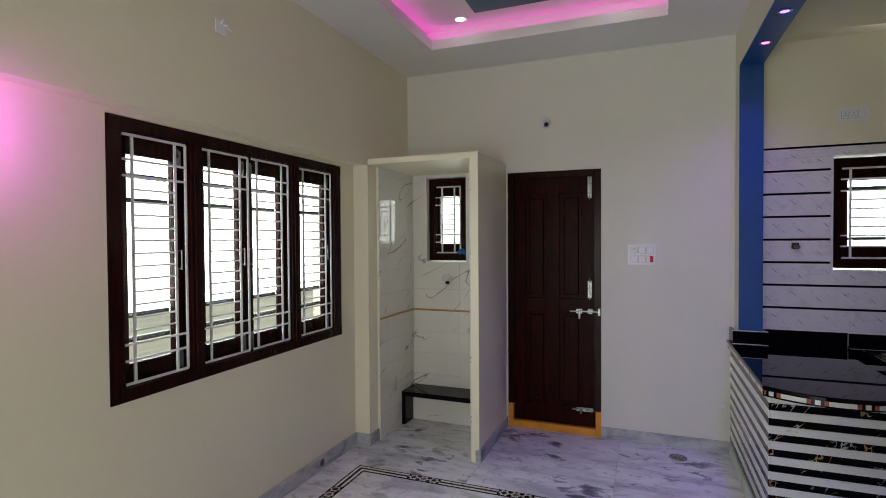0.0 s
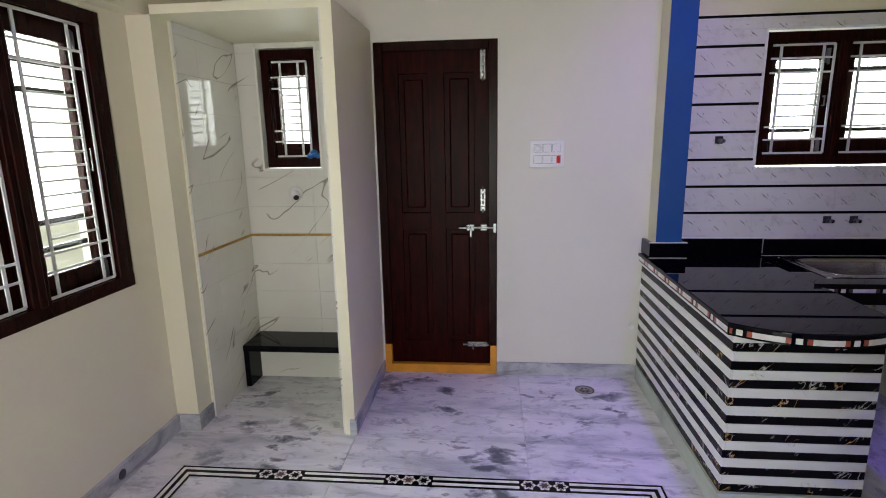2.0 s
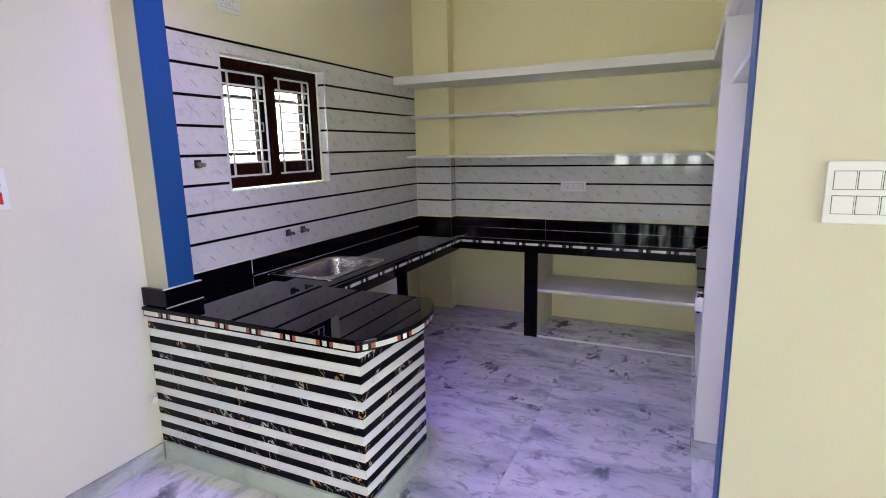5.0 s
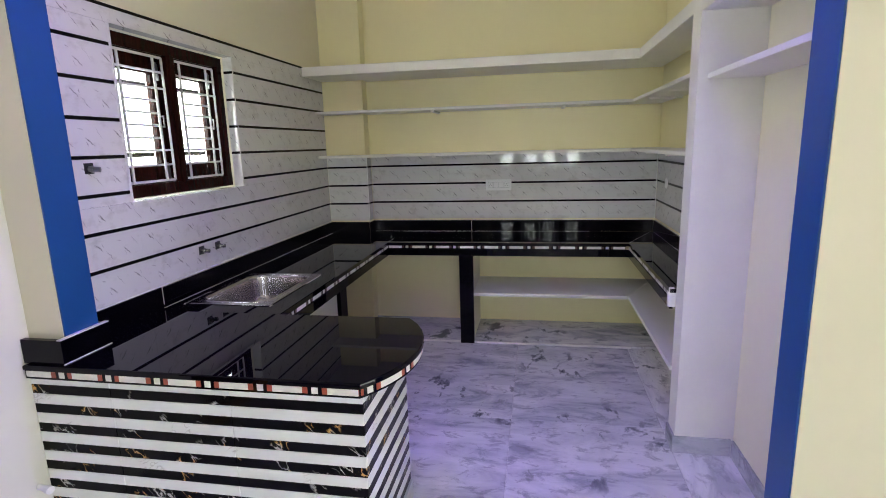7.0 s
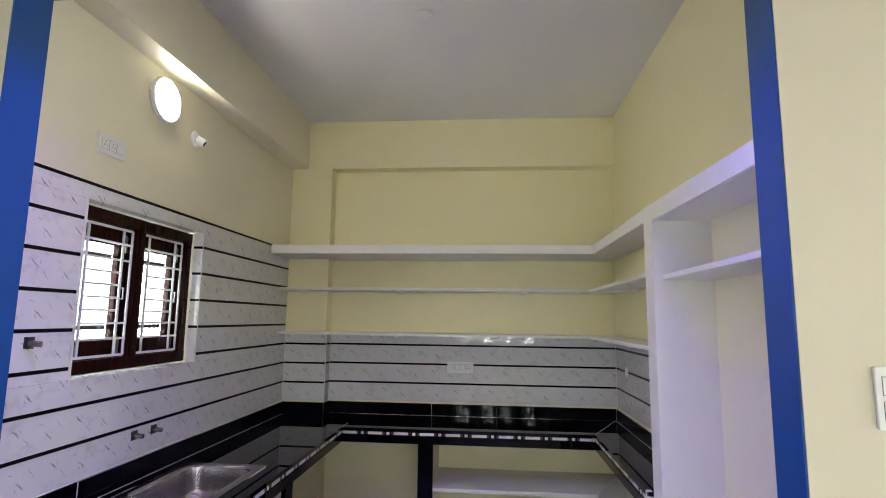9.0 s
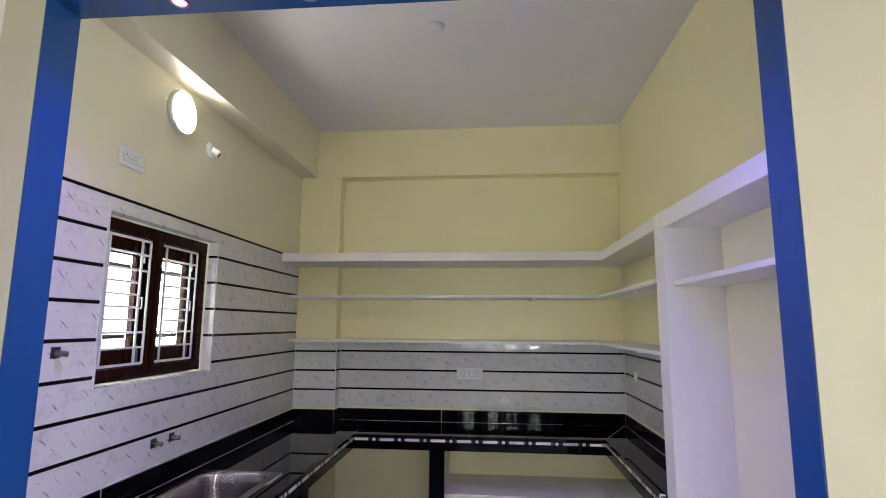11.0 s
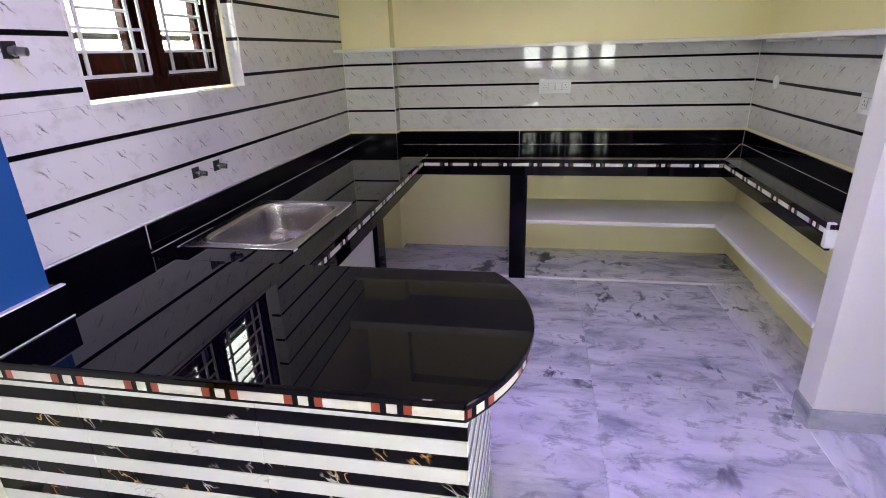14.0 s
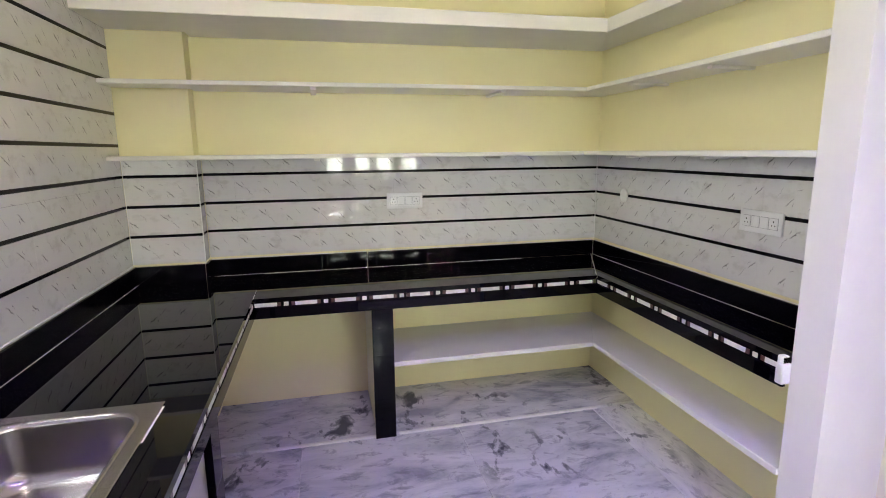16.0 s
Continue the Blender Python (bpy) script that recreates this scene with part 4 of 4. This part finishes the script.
for c, r in (((-1.475, 4.275, 1.475), 0.030), ((-1.50, 4.272, 1.462), 0.022), ((-1.452, 4.272, 1.458), 0.020)):
    bmesh.ops.create_icosphere(bm, subdivisions=2, radius=r, matrix=Matrix.Translation(c) @ Matrix.Diagonal((1, 0.5, 0.8, 1)))
for v in bm.verts:
    v.co += 0.005 * noise.noise_vector(v.co * 40)
tagged(part("plastic_wrap", bm, blue_plastic), "crumpled blue plastic wrap stuck on the window grille", "plastic wrap")

# ---- lamps ----
wl = empty("wall_lamp", pose(1.65, NORTH, 2.77, 90, 0, 0), "lit round white panel lamp on the kitchen wall", "wall lamp")
bm = bmesh.new()
lathe(bm, [(0.122, 0.0), (0.122, 0.022), (0.116, 0.028), (0.112, 0.026), (0.112, 0.0)], None, 40)
smooth(part("housing", bm, plastic, wl))
bm = bmesh.new()
lathe(bm, [(0.1115, 0.024), (0.100, 0.029), (0.05, 0.031)], None, 40)
smooth(part("diffuser", bm, panel_white, wl))
for sy, sc in SPOTS:
    l = empty("spot_lamp", pose(0.69, sy, 2.7585), "small recessed coloured spot lamp in the blue arch", "spot lamp", "arch spot lamps")
    bm = bmesh.new()
    lathe(bm, [(0.034, 0.0), (0.034, -0.003), (0.026, -0.006), (0.024, -0.002), (0.024, 0.0)])
    smooth(part("bezel", bm, chrome, l))
    bm = bmesh.new()
    lathe(bm, [(0.0235, -0.0008), (0.020, -0.0035), (0.008, -0.0045)])
    smooth(part("lens", bm, lamp_pink if sy > 3.5 else lamp_blue, l))
for x in (-1.25, -0.16):
    for y in (3.625, 2.2, 0.8):
        l = empty("downlight", pose(x, y, 3.19), "lit round white downlight in the tray ceiling", "downlight", "tray downlights")
        bm = bmesh.new()
        lathe(bm, [(0.050, 0.0), (0.050, -0.004), (0.042, -0.008), (0.040, -0.003)])
        smooth(part("ring", bm, plastic, l))
        bm = bmesh.new()
        lathe(bm, [(0.0395, -0.002), (0.034, -0.005), (0.01, -0.006)])
        smooth(part("diffuser", bm, lamp_white, l))
for i, dims in enumerate(((TX0 - 0.06, TX1 + 0.06, TY1 + 0.030, TY1 + 0.042), (TX0 - 0.042, TX0 - 0.030, TY0, TY1 + 0.029), (TX1 + 0.030, TX1 + 0.042, TY0, TY1 + 0.029))):
    tagged(boxes("led_strip", strip_pink, None, (*dims, 3.106, 3.112)), "lit pink led strip hidden in the ceiling tray", "led strip", "tray led strips")

# ---- tiled surfaces ----
LINE0, PITCH, LINER = 2.195, 0.1585, 0.015
MESHES = {}


def piece(name, material, parent, w, d, h, m):
    """A bevelled slab w x d x h centred on the pose m; alike pieces share one mesh."""
    key = (material.name, round(w, 3), round(d, 3), round(h, 3))
    if key not in MESHES:
        bm = bmesh.new()
        box(bm, -w / 2, w / 2, -d / 2, d / 2, -h / 2, h / 2)
        c = min(w, d, h) * (0.05 if name == "tile" else 0.16)
        bmesh.ops.bevel(bm, geom=[e for e in bm.edges], offset=c, segments=1, affect="EDGES")
        me = bpy.data.meshes.new(name)
        bm.to_mesh(me)
        bm.free()
        me.materials.append(material)
        MESHES[key] = me
    ob = new(name, MESHES[key])
    ob.parent = parent
    ob.matrix_basis = m
    return ob


def tiled(parent, a, b, face, turn, z0, z1, tile_w, hole=None, phase=0.0):
    """Rows of tiles with black liners on a wall; a..b along the wall, face: its other coordinate, turn: degrees the wall's outward -y is turned."""
    def put(nm, mat, u0, u1, c0, c1, proud):
        mid, z = (u0 + u1) / 2, (c0 + c1) / 2
        if turn == 0:
            m = pose(mid, face - proud / 2, z)
        elif turn == -90:
            m = pose(face - proud / 2, mid, z, 0, 0, 90)
        else:
            m = pose(mid, face + proud / 2, z)
        piece(nm, mat, parent, u1 - u0, proud, c1 - c0, m)
    def split(u0, u1, c0, c1):
        if hole and c1 > hole[2] and c0 < hole[3]:
            out = []
            if u0 < hole[0]:
                out.append((u0, min(u1, hole[0])))
            if u1 > hole[1]:
                out.append((max(u0, hole[1]), u1))
            return out
        return [(u0, u1)]
    k = 0
    while True:
        top = LINE0 - k * PITCH
        if top < z0 + 0.02:
            break
        if top <= z1 + 0.001:
            for u0, u1 in split(a, b, top - LINER / 2, top + LINER / 2):
                put("liner", black_strip, u0, u1, top - LINER / 2, min(top + LINER / 2, z1), 0.0105)
        hi, lo = min(top - LINER / 2, z1), max(top - PITCH + LINER / 2, z0)
        if hi - lo > 0.01:
            bands = [lo, hi]
            if hole:
                bands = sorted({lo, hi, *(v for v in hole[2:] if lo + 0.004 < v < hi - 0.004)})
            for c0, c1 in zip(bands, bands[1:]):
                u = a - phase
                while u < b - 0.005:
                    for u0, u1 in split(max(u, a), min(u + tile_w, b), c0 + 0.001, c1 - 0.001):
                        if u1 - u0 > 0.004:
                            put("tile", kitchen_tile, u0 + 0.0002, u1 - 0.0002, c0 + 0.0003, c1 - 0.0003, 0.010)
                    u += tile_w
        k += 1


north_t = tagged(boxes("tile_backing", putty, None, (ARCH_X1 + 0.002, 3.488, NORTH - 0.002, NORTH + 0.004, 0.84, 0.92)), kind="structure")
tiled(north_t, ARCH_X1 + 0.005, 3.488, NORTH, 0, 0.935, LINE0 + 0.007, 0.45, (KW[0], KW[1], KW[2], KW[3]))
east_t = tagged(boxes("tile_backing", putty, None, (EAST - 0.002, EAST + 0.004, RIGHT + 0.01, 3.88, 0.84, 0.90)), kind="structure")
tiled(east_t, RIGHT + 0.0105, 3.888, EAST, -90, 0.924, 1.4868, 0.45)
tiled(east_t, 3.8995, NORTH - 0.0108, 3.50, -90, 0.926, 1.4868, 0.45)
tiled(east_t, 3.4905, EAST - 0.0105, 3.90, 0, 0.925, 1.4868, 0.45)
right_t = tagged(boxes("tile_backing", putty, None, (1.82, 3.6, RIGHT - 0.004, RIGHT + 0.002, 0.84, 0.90)), kind="structure")
tiled(right_t, 1.812, EAST - 0.0108, RIGHT, 180, 0.922, 1.4868, 0.45)
for dims in ((3.4868, 3.4912, 3.8868, 3.8912, 0.9245, 1.4866), (3.4896, 3.4935, NORTH - 0.0140, NORTH - 0.0105, 0.935, 1.4866), (EAST - 0.0140, EAST - 0.0104, 1.4762, 1.4795, 0.925, 1.4866)):
    tagged(boxes("corner_pointing", cement, None, dims), kind="structure")
# lining of the kitchen window's reveal
KY = 4.309
for nm, dims in (("right", (KW[1] - 0.010, KW[1] - 0.0005, NORTH - 0.010, KY, KW[2] + 0.001, KW[3] - 0.001)), ("sill", (KW[0], KW[1], NORTH - 0.014, KY, KW[2] - 0.016, KW[2] + 0.0005)), ("head", (KW[0], KW[1], NORTH - 0.012, KY, KW[3] - 0.0005, KW[3] + 0.012)),
                 ("left", (KW[0] - 0.012, KW[0] - 0.0005 + 0.004, NORTH - 0.012, KY, KW[2], KW[3]))):
    tagged(boxes("reveal_lining", kitchen_tile, None, dims, bevel=0.0015), kind="structure")
for k in range(1, 5):
    z = LINE0 - k * PITCH
    tagged(boxes("reveal_liner", black_strip, None, (KW[1] - 0.0106, KW[1] - 0.0095, NORTH - 0.0095, KY - 0.001, z - LINER / 2, z + LINER / 2)), kind="structure")

# niche tiles, gold beading and bench
niche_back = tagged(boxes("niche_tile_backing", putty, None, (NXL + 0.001, NXR - 0.001, NORTH - 0.001, NORTH + 0.004, 0.02, 1.0)), kind="structure")
TH = 0.19
for i in range(12):
    z0, z1 = i * TH, min((i + 1) * TH, 2.1475)
    if z1 - z0 < 0.01:
        continue
    for a, b in ((NORTH - 0.45, NORTH - 0.0105), (3.611, NORTH - 0.45)):
        piece("tile", niche_tile, niche_back, b - a - 0.001, 0.010, z1 - z0 - 0.001, pose(NXL + 0.005, (a + b) / 2, (z0 + z1) / 2, 0, 0, 90))
    for a, b in ((NORTH - 0.45, NORTH - 0.0105), (NF + 0.002, NORTH - 0.45)):
        piece("tile", niche_tile, niche_back, b - a - 0.001, 0.010, z1 - z0 - 0.001, pose(NXR - 0.005, (a + b) / 2, (z0 + z1) / 2, 0, 0, 90))
    for a, b in ((NXL + 0.0105, NXL + 0.45), (NXL + 0.45, NXR - 0.0105)):
        if z1 > NW[2] and z0 < NW[3]:
            zz = [(z0, min(z1, NW[2]), a, b)] if z0 < NW[2] else []
            lo, hi = max(z0, NW[2]), z1
            for c, d in ((a, min(b, NW[0])), (max(a, NW[1]), b)):
                if d - c > 0.01:
                    zz.append((lo, hi, c, d))
        else:
            zz = [(z0, z1, a, b)]
        for c0, c1, u0, u1 in zz:
            piece("tile", niche_tile, niche_back, u1 - u0 - 0.001, 0.010, c1 - c0 - 0.001, pose((u0 + u1) / 2, NORTH - 0.005, (c0 + c1) / 2))
tagged(boxes("niche_reveal", shelf_paint, None, (NW[0] - 0.008, NW[0] + 0.004, NORTH - 0.012, 4.30, NW[2] - 0.008, NW[3] + 0.008), (NW[1] - 0.004, NW[1] + 0.008, NORTH - 0.012, 4.30, NW[2] - 0.008, NW[3] + 0.008),
             (NW[0] + 0.0045, NW[1] - 0.0045, NORTH - 0.0118, 4.30, NW[2] - 0.008, NW[2] + 0.004)), kind="structure")
bead = tagged(boxes("gold_trim", gold, None, (NXL + 0.010, NXL + 0.016, 3.613, NORTH - 0.017, 0.946, 0.962), (NXL + 0.010, NXR - 0.010, NORTH - 0.0165, NORTH - 0.0102, 0.946, 0.962)), kind="structure")
bm = bmesh.new()
for i in range(60):
    x = NXL + 0.02 + i * 0.0125
    if x < NXR - 0.015:
        bmesh.ops.create_icosphere(bm, subdivisions=1, radius=0.0045, matrix=Matrix.Translation((x, NORTH - 0.018, 0.954)))
for i in range(64):
    y = 3.62 + i * 0.0125
    if y < NORTH - 0.02:
        bmesh.ops.create_icosphere(bm, subdivisions=1, radius=0.0045, matrix=Matrix.Translation((NXL + 0.0175, y, 0.954)))
tagged(part("beads", bm, gold, bead), kind="stuff")
bench = empty("niche_bench", pose(0, 0, 0), "low black granite slab bench on the niche floor", "bench")
boxes("seat", granite, bench, (NXL + 0.0105, NXR - 0.0105, 3.985, NORTH - 0.0105, 0.243, 0.283), bevel=0.003)
boxes("leg", granite, bench, (NXL + 0.0105, NXL + 0.045, 3.990, NORTH - 0.0105, 0.0, 0.2428), bevel=0.002)
boxes("back_panel", niche_tile, bench, (NXL + 0.046, NXR - 0.0105, 4.15, NORTH - 0.011, 0.0, 0.2425))

# striped tiles of the bar
zt, row = 0.788, 0
while zt > 0.105:
    h = 0.033 if row == 0 else (0.0365 if row % 2 else 0.0405)
    zb = max(zt - h, 0.0985)
    mat, nm = (bar_black, "black_tile") if row % 2 else (bar_white, "white_tile")
    proud = 0.010 if row % 2 == 0 else 0.0092
    cuts = [2.9875, 3.463, 3.928, NORTH - 0.001]
    for a, b in zip(cuts, cuts[1:]):
        piece(nm, mat, body, b - a - 0.0008, proud, zt - zb - 0.0006, pose(0.597 - proud / 2, (a + b) / 2, (zt + zb) / 2, 0, 0, 90))
    piece(nm, mat, body, 0.543, proud, zt - zb - 0.0006, pose(0.5975 + 0.2715, 2.997 - proud / 2, (zt + zb) / 2))
    zt, row = zb, row + 1

# ---- floor slabs ----
BX0, BX1, BY1, BW = -1.852, 0.420, 3.152, 0.075


def slab(x0, x1, y0, y1, z=0.0, stone=floor_marble):
    g = 0.0012
    piece("floor_slab", stone, floor, x1 - x0 - g, y1 - y0 - g, 0.018, pose((x0 + x1) / 2, (y0 + y1) / 2, z - 0.009))


ys_hall = [SOUTH - 0.19, -2.1, -1.2, -0.3, 0.6, 1.5, 2.4, BY1 - BW]
for a, b in zip(ys_hall, ys_hall[1:]):
    for c, d in zip((BX0 + BW, -1.09, -0.36, BX1 - BW), (-1.09, -0.36, BX1 - BW)):
        slab(c, d, a, b)
    slab(-2.39, BX0, a, b)
    slab(BX1, 0.61, a, b)
slab(-2.39, BX0, BY1 - BW, BY1)
slab(BX1, 0.61, BY1 - BW, BY1)
for c, d in ((-2.39, -1.07), (-1.07, -0.17), (-0.17, 0.61)):
    slab(c, d, BY1, 3.45)
for c, d in ((-2.39, -1.07), (-1.07, -0.17), (-0.17, 0.61)):
    slab(c, d, 3.45, 4.33)
kx = (0.61, 0.78, 1.90, 3.07)
for c, d in zip(kx, kx[1:]):
    for a, b in zip((1.745, 2.575, 3.42), (2.575, 3.42, 4.28)):
        slab(c, d, a, b, 0.0, kitchen_marble)
    slab(c, d, 1.2, 1.745)
slab(3.07, 3.64, 1.2, 2.933, 0.012, kitchen_marble)
slab(3.07, 3.64, 3.024, 4.28, 0.012, kitchen_marble)
tagged(boxes("floor_edge", putty, None, (3.058, 3.0698, 1.72, 2.905, -0.001, 0.0125), (3.058, 3.0698, 3.025, 3.62, -0.001, 0.0125)), kind="structure")

# inlaid border
inlay_base = tagged(boxes("border_inlay", pale_inlay, None, (BX0, BX1, BY1 - BW, BY1, -0.018, 0.0002), (BX0, BX0 + BW, SOUTH, BY1 - BW, -0.018, 0.0002), (BX1 - BW, BX1, SOUTH, BY1 - BW, -0.018, 0.0002)), kind="structure")
for o, w in ((0.0, 0.010), (0.028, 0.018), (0.065, 0.010)):
    y1, x0, x1 = BY1 - o, BX0 + o, BX1 - o
    boxes("border_line", black_strip, inlay_base, (x0, x1, y1 - w, y1, -0.01, 0.0010), (x0, x0 + w, SOUTH, y1 - w, -0.01, 0.0010), (x1 - w, x1, SOUTH, y1 - w, -0.01, 0.0010))


def star(bm, x, y, r, z, n=12, inner=0.5):
    pts = []
    for i in range(n):
        a = 2 * math.pi * i / n
        q = r if i % 2 == 0 else r * inner
        pts.append((x + q * math.cos(a), y + q * math.sin(a)))
    prism(bm, pts, z - 0.003, z)


def medallion(cx, cy, along_x):
    L, W = 0.226, BW
    a, b = (L / 2, W / 2) if along_x else (W / 2, L / 2)
    base = boxes("medallion", black_strip, inlay_base, (cx - a, cx + a, cy - b, cy + b, -0.01, 0.0016))
    for k in (-1, 0, 1):
        x, y = (cx + k * 0.072, cy) if along_x else (cx, cy + k * 0.072)
        bm = bmesh.new()
        star(bm, x, y, 0.036, 0.0021, 12, 0.72)
        part("medallion_field", bm, pale_inlay, base)
        bm = bmesh.new()
        star(bm, x, y, 0.026, 0.0027, 12, 0.5)
        part("star", bm, dark_accent if k == 0 else black_strip, base)
        for q in range(6):
            a6 = radians(60 * q + 30)
            bm = bmesh.new()
            cx6, cy6 = x + 0.022 * math.cos(a6), y + 0.022 * math.sin(a6)
            prism(bm, [(cx6 + 0.0045 * math.cos(a6 + r), cy6 + 0.0045 * math.sin(a6 + r)) for r in (0, 1.57, 3.14, 4.71)], 0.0, 0.0024)
            part("chip", bm, dark_accent, base)


for cx in (-1.345, -0.73, -0.107):
    medallion(cx, BY1 - BW / 2, True)
for i in range(5):
    medallion(BX0 + BW / 2, 2.717 - 0.615 * i, False)
    medallion(BX1 - BW / 2, 2.717 - 0.615 * i, False)
